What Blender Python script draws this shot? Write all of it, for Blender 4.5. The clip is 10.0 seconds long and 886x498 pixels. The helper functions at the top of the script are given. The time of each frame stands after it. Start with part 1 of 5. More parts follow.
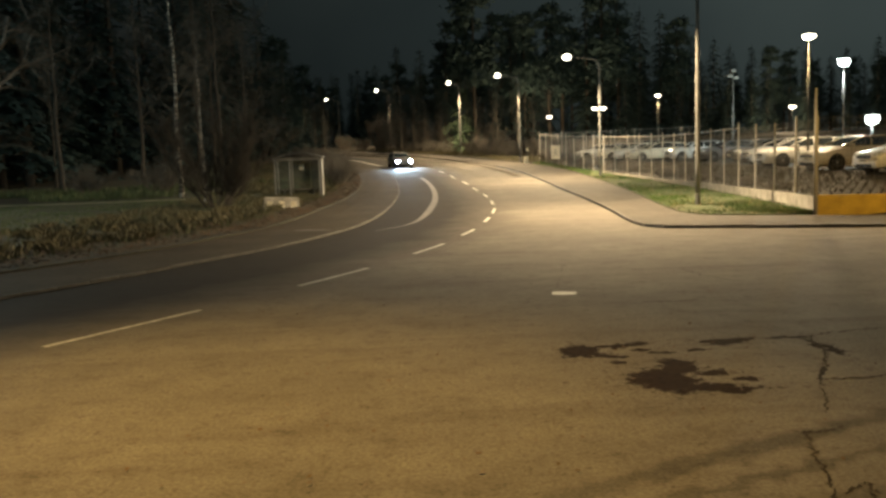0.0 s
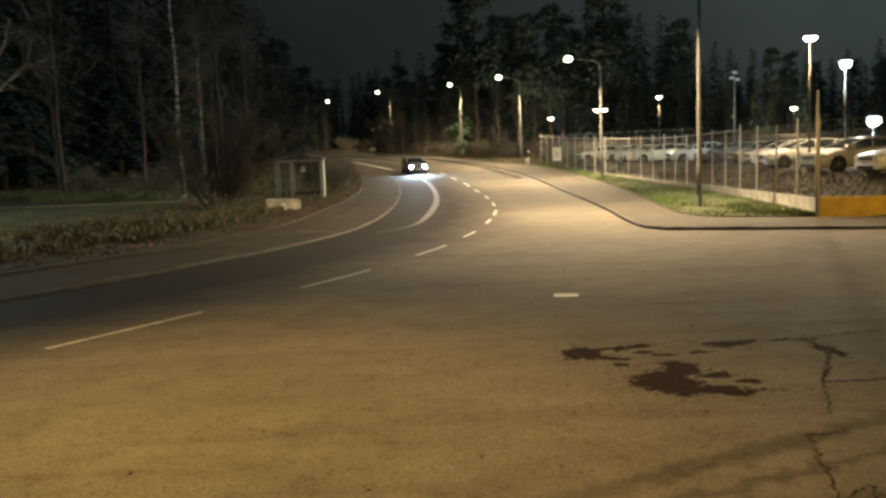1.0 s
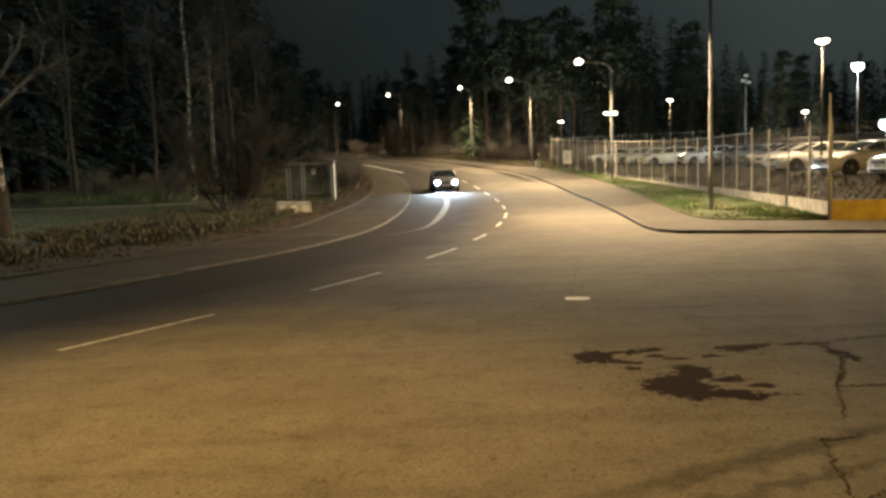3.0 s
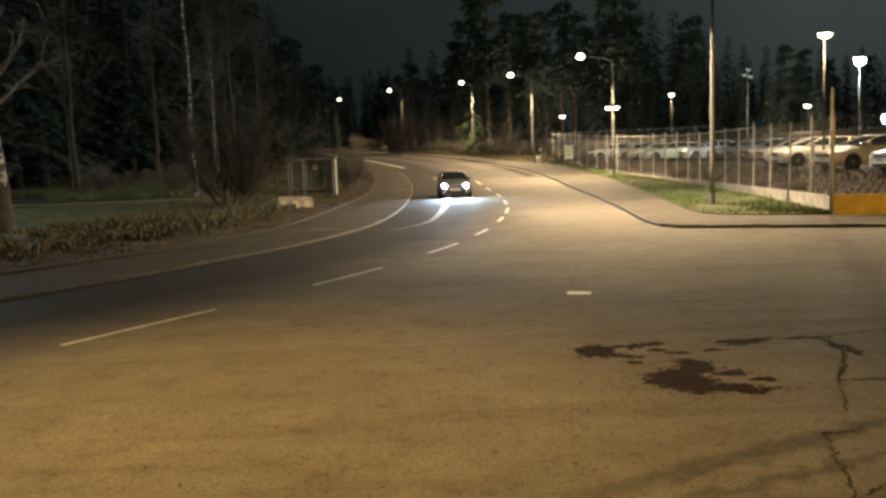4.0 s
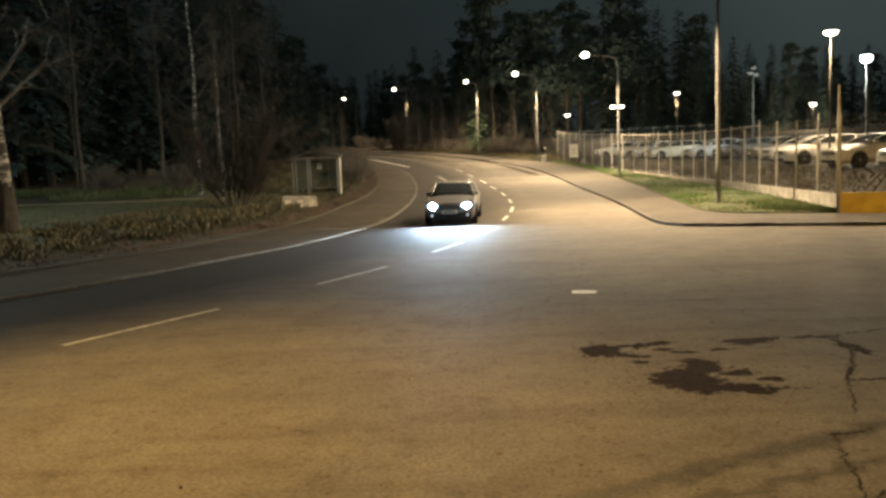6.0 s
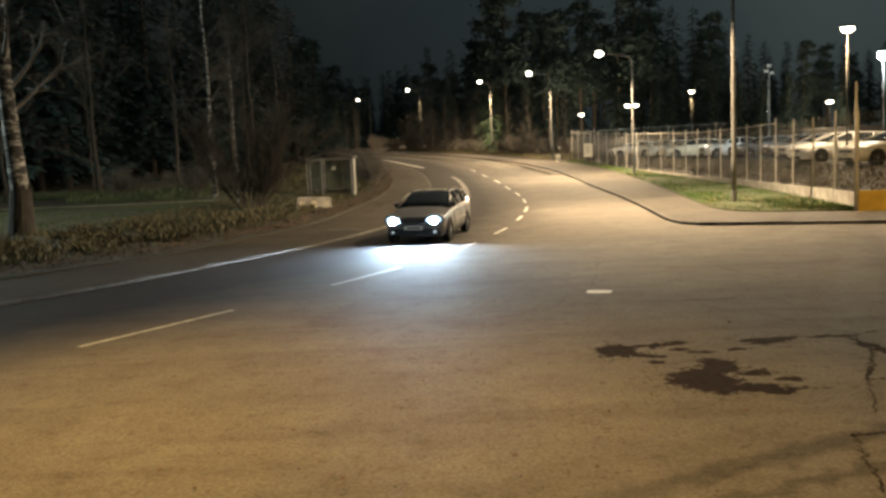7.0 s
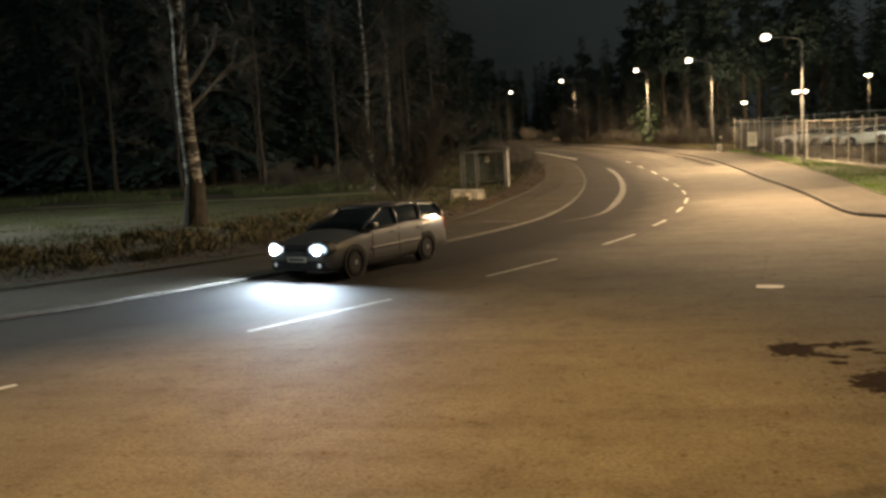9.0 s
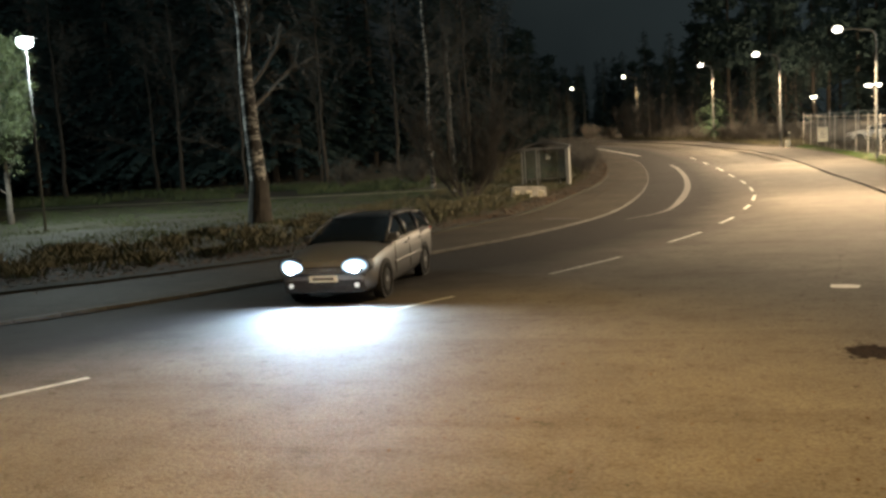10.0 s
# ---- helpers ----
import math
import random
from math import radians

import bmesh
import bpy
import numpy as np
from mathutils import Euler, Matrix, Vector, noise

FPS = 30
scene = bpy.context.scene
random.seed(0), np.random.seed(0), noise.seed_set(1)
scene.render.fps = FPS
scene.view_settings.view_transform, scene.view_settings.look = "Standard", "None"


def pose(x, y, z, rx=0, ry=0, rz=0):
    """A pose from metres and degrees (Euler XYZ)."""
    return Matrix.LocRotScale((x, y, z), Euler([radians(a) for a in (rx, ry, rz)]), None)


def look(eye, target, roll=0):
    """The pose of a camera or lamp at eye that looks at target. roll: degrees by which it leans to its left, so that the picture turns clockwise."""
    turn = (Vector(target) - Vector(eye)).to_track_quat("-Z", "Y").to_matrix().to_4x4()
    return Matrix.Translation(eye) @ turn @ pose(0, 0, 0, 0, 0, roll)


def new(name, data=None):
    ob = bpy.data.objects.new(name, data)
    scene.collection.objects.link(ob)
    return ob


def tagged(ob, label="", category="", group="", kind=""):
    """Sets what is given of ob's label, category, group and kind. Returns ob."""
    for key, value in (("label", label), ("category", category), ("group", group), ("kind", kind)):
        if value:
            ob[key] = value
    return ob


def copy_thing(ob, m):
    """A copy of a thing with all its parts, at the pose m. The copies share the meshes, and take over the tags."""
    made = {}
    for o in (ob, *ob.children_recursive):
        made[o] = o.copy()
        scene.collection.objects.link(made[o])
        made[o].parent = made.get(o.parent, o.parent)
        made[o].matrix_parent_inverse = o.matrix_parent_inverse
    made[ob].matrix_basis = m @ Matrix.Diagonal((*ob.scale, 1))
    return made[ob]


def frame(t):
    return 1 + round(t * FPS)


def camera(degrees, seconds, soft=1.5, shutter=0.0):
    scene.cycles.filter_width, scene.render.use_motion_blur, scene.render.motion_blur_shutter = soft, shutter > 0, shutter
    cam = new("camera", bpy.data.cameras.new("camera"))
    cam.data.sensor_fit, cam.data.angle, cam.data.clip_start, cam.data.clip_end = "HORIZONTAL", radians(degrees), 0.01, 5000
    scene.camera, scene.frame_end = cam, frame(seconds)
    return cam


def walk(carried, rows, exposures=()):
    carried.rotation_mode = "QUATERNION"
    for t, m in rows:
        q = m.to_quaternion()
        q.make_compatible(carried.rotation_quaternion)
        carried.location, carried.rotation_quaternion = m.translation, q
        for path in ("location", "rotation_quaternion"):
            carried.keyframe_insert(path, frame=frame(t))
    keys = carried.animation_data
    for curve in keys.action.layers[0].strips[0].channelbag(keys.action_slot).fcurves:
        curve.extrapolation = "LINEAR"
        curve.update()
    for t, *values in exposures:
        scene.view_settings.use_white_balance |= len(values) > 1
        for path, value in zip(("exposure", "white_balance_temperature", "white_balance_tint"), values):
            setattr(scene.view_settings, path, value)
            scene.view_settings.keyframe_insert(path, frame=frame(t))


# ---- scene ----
cam = camera(54.0, 10.0, soft=2.8, shutter=0.4)
PATH = [
    (0.0, pose(0.000, -0.000, 2.450, 83.50, 2.05, -0.24)),
    (0.5, pose(-0.014, -0.020, 2.452, 83.56, 1.98, -0.30)),
    (1.0, pose(-0.016, -0.000, 2.456, 83.61, 2.04, -0.17)),
    (1.5, pose(-0.033, -0.008, 2.462, 83.77, 2.04, -0.02)),
    (2.0, pose(-0.042, 0.002, 2.464, 83.84, 1.96, 0.17)),
    (2.5, pose(-0.038, 0.010, 2.463, 83.91, 1.93, 0.37)),
    (4.0, pose(-0.037, 0.005, 2.445, 83.52, 2.08, 0.58)),
    (4.5, pose(-0.027, 0.033, 2.452, 83.51, 2.11, 0.55)),
    (5.0, pose(-0.029, 0.072, 2.447, 83.48, 2.14, 0.67)),
    (5.5, pose(-0.025, 0.081, 2.438, 83.42, 2.28, 0.71)),
    (6.8, pose(-0.022, 0.128, 2.424, 83.59, 2.36, 1.58)),
    (7.0, pose(-0.021, 0.135, 2.422, 83.54, 2.58, 1.81)),
    (7.5, pose(-0.028, 0.125, 2.416, 83.63, 2.72, 2.87)),
    (8.0, pose(-0.039, 0.160, 2.392, 83.68, 2.90, 5.09)),
    (8.5, pose(-0.092, 0.228, 2.385, 83.70, 3.16, 8.40)),
    (9.0, pose(-0.122, 0.279, 2.376, 83.58, 3.30, 11.76)),
    (9.5, pose(-0.167, 0.324, 2.369, 83.55, 3.39, 14.61)),
    (10.0, pose(-0.194, 0.343, 2.366, 83.65, 3.56, 15.67)),
]
walk(cam, PATH, exposures=((0.0, 0.05, 6400, 6), (2.7, 0.08, 6500, 8), (5.5, 0.14, 6400, 9), (7.0, 0.20, 6250, 10), (7.5, 0.14, 6500, 13),
                            (8.0, 0.04, 6750, 14), (8.5, -0.03, 6900, 14), (9.0, -0.04, 6900, 14), (9.5, 0.08, 6500, 13), (10.0, 0.20, 6100, 11)))

# ---- world and large lights ----
world = bpy.data.worlds.new("night_sky")
scene.world = world
world.use_nodes = True
wn, wl = world.node_tree.nodes, world.node_tree.links
w_bg = wn["Background"]
w_tc = wn.new("ShaderNodeTexCoord")
w_noise = wn.new("ShaderNodeTexNoise")
w_noise.inputs["Scale"].default_value = 2.2
w_noise.inputs["Detail"].default_value = 4.0
w_ramp = wn.new("ShaderNodeValToRGB")
w_ramp.color_ramp.elements[0].position, w_ramp.color_ramp.elements[0].color = 0.3, (0.0095, 0.0128, 0.0130, 1)
w_ramp.color_ramp.elements[1].position, w_ramp.color_ramp.elements[1].color = 0.75, (0.0215, 0.0265, 0.0245, 1)
wl.new(w_tc.outputs["Generated"], w_noise.inputs["Vector"])
wl.new(w_noise.outputs["Fac"], w_ramp.inputs["Fac"])
wl.new(w_ramp.outputs["Color"], w_bg.inputs["Color"])
# a cloudy night sky over a town: dimmer towards the horizon, as overcast skies are
w_sep = wn.new("ShaderNodeSeparateXYZ")
w_high = wn.new("ShaderNodeMapRange")
for w_key, w_value in (("From Min", 0.0), ("From Max", 1.0), ("To Min", 1.05), ("To Max", 3.6)):
    w_high.inputs[w_key].default_value = w_value
wl.new(w_tc.outputs["Generated"], w_sep.inputs[0])
wl.new(w_sep.outputs["Z"], w_high.inputs["Value"])
# the town's glow lies to the east
w_east = wn.new("ShaderNodeMapRange")
for w_key, w_value in (("From Min", -0.3), ("From Max", 0.6), ("To Min", 0.36), ("To Max", 2.1)):
    w_east.inputs[w_key].default_value = w_value
wl.new(w_sep.outputs["X"], w_east.inputs["Value"])
w_both = wn.new("ShaderNodeMath")
w_both.operation = "MULTIPLY"
wl.new(w_high.outputs["Result"], w_both.inputs[0])
wl.new(w_east.outputs["Result"], w_both.inputs[1])
wl.new(w_both.outputs[0], w_bg.inputs["Strength"])


def lamp_light(x, y, z, watts, colour, cone=150, size=0.16, lean=(0.0, 0.0)):
    """The light of one luminaire, thrown downwards and a little to the side of its lean."""
    data = bpy.data.lights.new("luminaire_light", "SPOT")
    data.energy, data.color, data.spot_size, data.spot_blend, data.shadow_soft_size = watts, colour, radians(cone), 0.55, size
    ob = new("luminaire_light", data)
    ob.matrix_world = look((x, y, z), (x + lean[0] + 0.001, y + lean[1], z - 1.0))
    return ob


SODIUM = (1.0, 0.60, 0.165)
WARM = (1.0, 0.72, 0.41)
COOL = (0.86, 1.0, 0.92)


def globe_light(x, y, z, watts, colour, size=0.28):
    """The light of a post-top lamp, which shines to all sides."""
    data = bpy.data.lights.new("post_top_light", "POINT")
    data.energy, data.color, data.shadow_soft_size = watts, colour, size
    ob = new("post_top_light", data)
    ob.matrix_world = Matrix.Translation((x, y, z))
    return ob


def terr(x, y):
    """Height of the land: level near the junction, then a gentle climb."""
    u = y - 46.0
    if u <= 0:
        return 0.0
    v = min(u, 84.0)
    return 0.045 * v * v / (v + 14) + 0.004 * (u - v)


BACK = (-2.7, 7.1)
WATTS = {"p0": 19000, "p1": 21000, "p2": 17000, "p3": 10000, "p4": 8000, "back": 4500, "lot": 5200, "far": 3500, "side": 3700, "field": 4600}


# ---- materials ----
def mat(name, base, rough=0.7, dark=None, scale=4.0, fine=60.0, bump=0.15, metal=0.0, spec=0.5, vary=0.12, coords="Object"):
    """A surface with two scales of variation, fine relief, and a slight difference from piece to piece."""
    m = bpy.data.materials.new(name)
    m.use_nodes = True
    n, l = m.node_tree.nodes, m.node_tree.links
    b = n["Principled BSDF"]
    b.inputs["Roughness"].default_value, b.inputs["Metallic"].default_value = rough, metal
    b.inputs["Specular IOR Level"].default_value = spec
    tc = n.new("ShaderNodeTexCoord")
    big, small = n.new("ShaderNodeTexNoise"), n.new("ShaderNodeTexNoise")
    big.inputs["Scale"].default_value, big.inputs["Detail"].default_value = scale, 5
    small.inputs["Scale"].default_value, small.inputs["Detail"].default_value = fine, 3
    l.new(tc.outputs[coords], big.inputs["Vector"])
    l.new(tc.outputs[coords], small.inputs["Vector"])
    mix = n.new("ShaderNodeMix")
    mix.data_type = "RGBA"
    dark = dark or tuple(c * 0.6 for c in base)
    mix.inputs[6].default_value, mix.inputs[7].default_value = (*dark, 1), (*base, 1)
    ramp = n.new("ShaderNodeMapRange")
    ramp.inputs["From Min"].default_value, ramp.inputs["From Max"].default_value = 0.32, 0.66
    l.new(big.outputs["Fac"], ramp.inputs["Value"])
    l.new(ramp.outputs["Result"], mix.inputs[0])
    info = n.new("ShaderNodeObjectInfo")
    r1 = n.new("ShaderNodeMapRange")
    r1.inputs["To Min"].default_value, r1.inputs["To Max"].default_value = 1 - vary, 1 + vary
    l.new(info.outputs["Random"], r1.inputs["Value"])
    r2 = n.new("ShaderNodeMapRange")
    r2.inputs["To Min"].default_value, r2.inputs["To Max"].default_value = 0.75, 1.25
    l.new(small.outputs["Fac"], r2.inputs["Value"])
    mul = n.new("ShaderNodeMath")
    mul.operation = "MULTIPLY"
    l.new(r1.outputs["Result"], mul.inputs[0])
    l.new(r2.outputs["Result"], mul.inputs[1])
    sc = n.new("ShaderNodeVectorMath")
    sc.operation = "SCALE"
    l.new(mix.outputs[2], sc.inputs[0])
    l.new(mul.outputs[0], sc.inputs["Scale"])
    l.new(sc.outputs[0], b.inputs["Base Color"])
    if bump:
        bp = n.new("ShaderNodeBump")
        bp.inputs["Strength"].default_value, bp.inputs["Distance"].default_value = bump, 0.02
        l.new(small.outputs["Fac"], bp.inputs["Height"])
        l.new(bp.outputs["Normal"], b.inputs["Normal"])
    return m


def glow(name, colour, strength):
    m = bpy.data.materials.new(name)
    m.use_nodes = True
    b = m.node_tree.nodes["Principled BSDF"]
    b.inputs["Base Color"].default_value = (0.8, 0.8, 0.8, 1)
    b.inputs["Emission Color"].default_value = (*colour, 1)
    b.inputs["Emission Strength"].default_value = strength
    return m


def headlamp_glow(name, colour, strength):
    """The lens of a lit headlamp, whose glow falls off towards its rim."""
    m = glow(name, colour, strength)
    n, l = m.node_tree.nodes, m.node_tree.links
    n["Principled BSDF"].inputs["Base Color"].default_value = (0.10, 0.11, 0.12, 1)
    tc, sep, flat, away = n.new("ShaderNodeTexCoord"), n.new("ShaderNodeSeparateXYZ"), n.new("ShaderNodeCombineXYZ"), n.new("ShaderNodeVectorMath")
    l.new(tc.outputs["Generated"], sep.inputs[0])
    l.new(sep.outputs["Y"], flat.inputs[0])
    l.new(sep.outputs["Z"], flat.inputs[1])
    away.operation = "DISTANCE"
    away.inputs[1].default_value = (0.5, 0.5, 0.0)
    l.new(flat.outputs[0], away.inputs[0])
    fall, power, times = n.new("ShaderNodeMapRange"), n.new("ShaderNodeMath"), n.new("ShaderNodeMath")
    for key, v in (("From Min", 0.12), ("From Max", 0.5), ("To Min", 1.0), ("To Max", 0.0)):
        fall.inputs[key].default_value = v
    l.new(away.outputs["Value"], fall.inputs["Value"])
    power.operation, times.operation = "POWER", "MULTIPLY"
    power.inputs[1].default_value, times.inputs[1].default_value = 2.2, strength
    l.new(fall.outputs["Result"], power.inputs[0])
    l.new(power.outputs[0], times.inputs[0])
    l.new(times.outputs[0], m.node_tree.nodes["Principled BSDF"].inputs["Emission Strength"])
    return m


def clear(name, colour, rough=0.05, alpha=0.25):
    """Thin glass: mostly seen through, with a gloss."""
    m = bpy.data.materials.new(name)
    m.use_nodes = True
    b = m.node_tree.nodes["Principled BSDF"]
    b.inputs["Base Color"].default_value = (*colour, 1)
    b.inputs["Roughness"].default_value = rough
    b.inputs["Alpha"].default_value = alpha
    return m


def asphalt_material(name, light, dark, stains=(), lane=False):
    """Worn asphalt: stone grain, broad mottling, streaks along the lane, and oil stains where given."""
    m = mat(name, light, 0.82, dark, scale=0.35, fine=38.0, bump=0.35, spec=0.16, vary=0.0)
    n, l = m.node_tree.nodes, m.node_tree.links
    b = n["Principled BSDF"]
    link = b.inputs["Base Color"].links[0]
    col = link.from_socket
    tc = n.new("ShaderNodeTexCoord")

    def times(colour, fac_socket, low):
        mx = n.new("ShaderNodeMix")
        mx.data_type, mx.blend_type = "RGBA", "MULTIPLY"
        mx.inputs[7].default_value = low
        l.new(fac_socket, mx.inputs[0])
        l.new(colour, mx.inputs[6])
        return mx.outputs[2]

    def ranged(socket, a, c, lo=0.0, hi=1.0):
        r = n.new("ShaderNodeMapRange")
        for key, v in (("From Min", a), ("From Max", c), ("To Min", lo), ("To Max", hi)):
            r.inputs[key].default_value = v
        l.new(socket, r.inputs["Value"])
        return r.outputs["Result"]

    def noise_at(vec, scale, detail=6, rough=0.6):
        t = n.new("ShaderNodeTexNoise")
        t.inputs["Scale"].default_value, t.inputs["Detail"].default_value, t.inputs["Roughness"].default_value = scale, detail, rough
        l.new(vec, t.inputs["Vector"])
        return t.outputs["Fac"]

    obj = tc.outputs["Object"]
    # small dark pits and crumbs
    pits = ranged(noise_at(obj, 5.5, 9, 0.75), 0.57, 0.66)
    col = times(col, pits, (0.5, 0.47, 0.45, 1))
    worn = ranged(noise_at(obj, 2.6, 8, 0.72), 0.56, 0.62, 0.0, 0.35)
    col = times(col, worn, (0.62, 0.59, 0.56, 1))
    specks = ranged(noise_at(obj, 16.0, 4, 0.6), 0.68, 0.72)
    col = times(col, specks, (0.35, 0.32, 0.3, 1))
    blot = ranged(noise_at(obj, 1.3, 6, 0.65), 0.35, 0.7, 0.0, 0.8)
    col = times(col, blot, (0.72, 0.70, 0.68, 1))
    grain = ranged(noise_at(obj, 26.0, 5, 0.7), 0.42, 0.62)
    col = times(col, grain, (0.66, 0.64, 0.62, 1))
    scuff = ranged(noise_at(obj, 8.0, 9, 0.8), 0.50, 0.60, 0.0, 0.6)
    col = times(col, scuff, (0.74, 0.72, 0.70, 1))
    # sweeping tyre streaks on the lower right of the junction
    mp = n.new("ShaderNodeMapping")
    mp.inputs["Rotation"].default_value = (0, 0, radians(-14))
    mp.inputs["Scale"].default_value = (0.16, 1.7, 1.0)
    l.new(obj, mp.inputs["Vector"])
    streak = ranged(noise_at(mp.outputs["Vector"], 1.0, 4, 0.55), 0.52, 0.72, 0.0, 0.6)
    col = times(col, streak, (0.6, 0.57, 0.54, 1))
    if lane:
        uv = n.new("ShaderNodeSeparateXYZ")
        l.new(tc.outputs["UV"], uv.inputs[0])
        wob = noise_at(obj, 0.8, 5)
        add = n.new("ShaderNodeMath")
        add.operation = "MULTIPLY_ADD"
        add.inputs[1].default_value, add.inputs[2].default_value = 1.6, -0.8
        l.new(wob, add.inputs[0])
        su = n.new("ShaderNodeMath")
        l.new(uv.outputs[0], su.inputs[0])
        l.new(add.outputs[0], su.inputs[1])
        # Darker asphalt by the left kerb; lamp fall-off shade is put into it too
        lane_shade = ranged(su.outputs[0], 2.7, 5.5, 1.0, 0.0)
        col = times(col, lane_shade, (0.135, 0.135, 0.15, 1))
    if stains:
        wv = n.new("ShaderNodeTexNoise")
        wv.inputs["Scale"].default_value, wv.inputs["Detail"].default_value = 4.5, 7
        l.new(obj, wv.inputs["Vector"])
        warp = n.new("ShaderNodeVectorMath")
        warp.operation = "MULTIPLY_ADD"
        warp.inputs[1].default_value = (0.5, 0.42, 0.0)
        l.new(wv.outputs["Color"], warp.inputs[0])
        l.new(obj, warp.inputs[2])
        best = None
        for cx, cy, rx, ry, turn in stains:
            q = n.new("ShaderNodeMapping")
            q.vector_type = "TEXTURE"
            q.inputs["Location"].default_value = (cx + 0.25, cy + 0.21, 0)
            q.inputs["Rotation"].default_value = (0, 0, radians(turn))
            q.inputs["Scale"].default_value = (rx, ry, 1000)
            l.new(warp.outputs[0], q.inputs["Vector"])
            ln = n.new("ShaderNodeVectorMath")
            ln.operation = "LENGTH"
            l.new(q.outputs[0], ln.inputs[0])
            if best is None:
                best = ln.outputs["Value"]
            else:
                mn = n.new("ShaderNodeMath")
                mn.operation = "MINIMUM"
                l.new(best, mn.inputs[0])
                l.new(ln.outputs["Value"], mn.inputs[1])
                best = mn.outputs[0]
        rag = n.new("ShaderNodeMath")
        rag.operation = "MULTIPLY_ADD"
        rag.inputs[1].default_value = 2.4
        l.new(noise_at(obj, 10.0, 9, 0.8), rag.inputs[0])
        l.new(best, rag.inputs[2])
        spot = ranged(rag.outputs[0], 2.04, 2.20, 1.0, 0.0)
        col = times(col, spot, (0.14, 0.085, 0.055, 1))
        # soaked-in oil is duller than the polished stone round it
        l.new(ranged(spot, 0.0, 1.0, 0.16, 0.03), b.inputs["Specular IOR Level"])
        near = ranged(best, 1.1, 2.6, 1.0, 0.0)
        drops = n.new("ShaderNodeMath")
        drops.operation = "MULTIPLY"
        l.new(near, drops.inputs[0])
        l.new(ranged(noise_at(obj, 12.0, 5, 0.6), 0.56, 0.62), drops.inputs[1])
        col = times(col, drops.outputs[0], (0.35, 0.3, 0.27, 1))
        # faint tyre tracks and an older patch
        for cx, cy, rx, ry, turn, low in ((2.55, 6.75, 3.4, 0.16, 27, 0.50), (2.2, 6.05, 3.2, 0.10, 25, 0.58), (1.9, 5.3, 2.6, 0.12, 24, 0.7), (4.6, 6.1, 1.7, 1.5, 20, 0.72)):
            q = n.new("ShaderNodeMapping")
            q.vector_type = "TEXTURE"
            q.inputs["Location"].default_value = (cx + 0.25, cy + 0.21, 0)
            q.inputs["Rotation"].default_value = (0, 0, radians(turn))
            q.inputs["Scale"].default_value = (rx, ry, 1000)
            l.new(warp.outputs[0], q.inputs["Vector"])
            ln = n.new("ShaderNodeVectorMath")
            ln.operation = "LENGTH"
            l.new(q.outputs[0], ln.inputs[0])
            col = times(col, ranged(ln.outputs["Value"], 0.3, 1.25, 1.0, 0.0), (low, low * 0.98, low * 0.95, 1))
    l.new(col, b.inputs["Base Color"])
    return m


OIL = ((1.60, 10.18, 0.26, 0.40, 0), (2.1, 10.42, 0.46, 0.12, 14), (1.9, 9.9, 0.20, 0.10, 0), (2.35, 10.15, 0.12, 0.08, 0), (2.95, 10.05, 0.14, 0.10, 0), (3.1, 8.75, 0.16, 0.10, 0), (1.95, 9.55, 0.10, 0.08, 0), (2.26, 8.76, 0.40, 0.52, 10), (2.68, 8.42, 0.50, 0.15, -6),
       (2.52, 9.28, 0.24, 0.42, -10), (2.86, 9.02, 0.22, 0.13, 20), (3.42, 10.42, 0.36, 0.22, 8), (4.2, 10.5, 0.30, 0.06, 4), (2.5, 10.0, 0.16, 0.07, 0),
       (4.42, 10.0, 0.06, 0.5, 8))
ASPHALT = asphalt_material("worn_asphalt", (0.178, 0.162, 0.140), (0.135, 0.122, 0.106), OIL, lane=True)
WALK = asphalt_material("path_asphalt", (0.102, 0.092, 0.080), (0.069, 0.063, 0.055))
# Left pavement: browner, with the weak light there put into a darker colour
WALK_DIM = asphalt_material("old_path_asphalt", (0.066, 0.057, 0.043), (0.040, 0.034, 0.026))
LOT = asphalt_material("lot_asphalt", (0.050, 0.045, 0.038), (0.030, 0.027, 0.023))
KERB = mat("kerb_granite", (0.118, 0.111, 0.096), 0.8, (0.04, 0.036, 0.03), 2.2, 70.0, 0.3)
PAINT_LINE = mat("road_paint", (0.48, 0.47, 0.43), 0.6, (0.22, 0.21, 0.19), 5.0, 30.0, 0.1)
FADED_LINE = mat("faded_road_paint", (0.135, 0.125, 0.113), 0.7, (0.06, 0.056, 0.051), 2.5, 20.0, 0.1)
BANK_SOIL = mat("bank_soil", (0.034, 0.029, 0.022), 0.95, (0.016, 0.014, 0.011), 0.9, 10.0, 0.6)
SOIL = mat("leaf_strewn_soil", (0.036, 0.028, 0.018), 0.95, (0.016, 0.014, 0.010), 0.5, 12.0, 0.6)
FIELD = mat("rough_meadow_soil", (0.034, 0.033, 0.018), 0.95, (0.019, 0.016, 0.010), 0.25, 9.0, 0.6)
VERGE = mat("verge_turf", (0.045, 0.070, 0.018), 0.95, (0.045, 0.042, 0.017), 0.8, 14.0, 0.6)
BLADE_GREEN = mat("grass_blade_green", (0.066, 0.092, 0.026), 0.7, (0.038, 0.054, 0.018), 0.7, 5.0, 0.0)
VERGE_BLADE = mat("verge_blade", (0.058, 0.120, 0.022), 0.7, (0.048, 0.070, 0.018), 0.9, 5.0, 0.0)
BLADE_DRY = mat("grass_blade_dry", (0.105, 0.090, 0.042), 0.8, (0.042, 0.042, 0.020), 0.6, 5.0, 0.0)
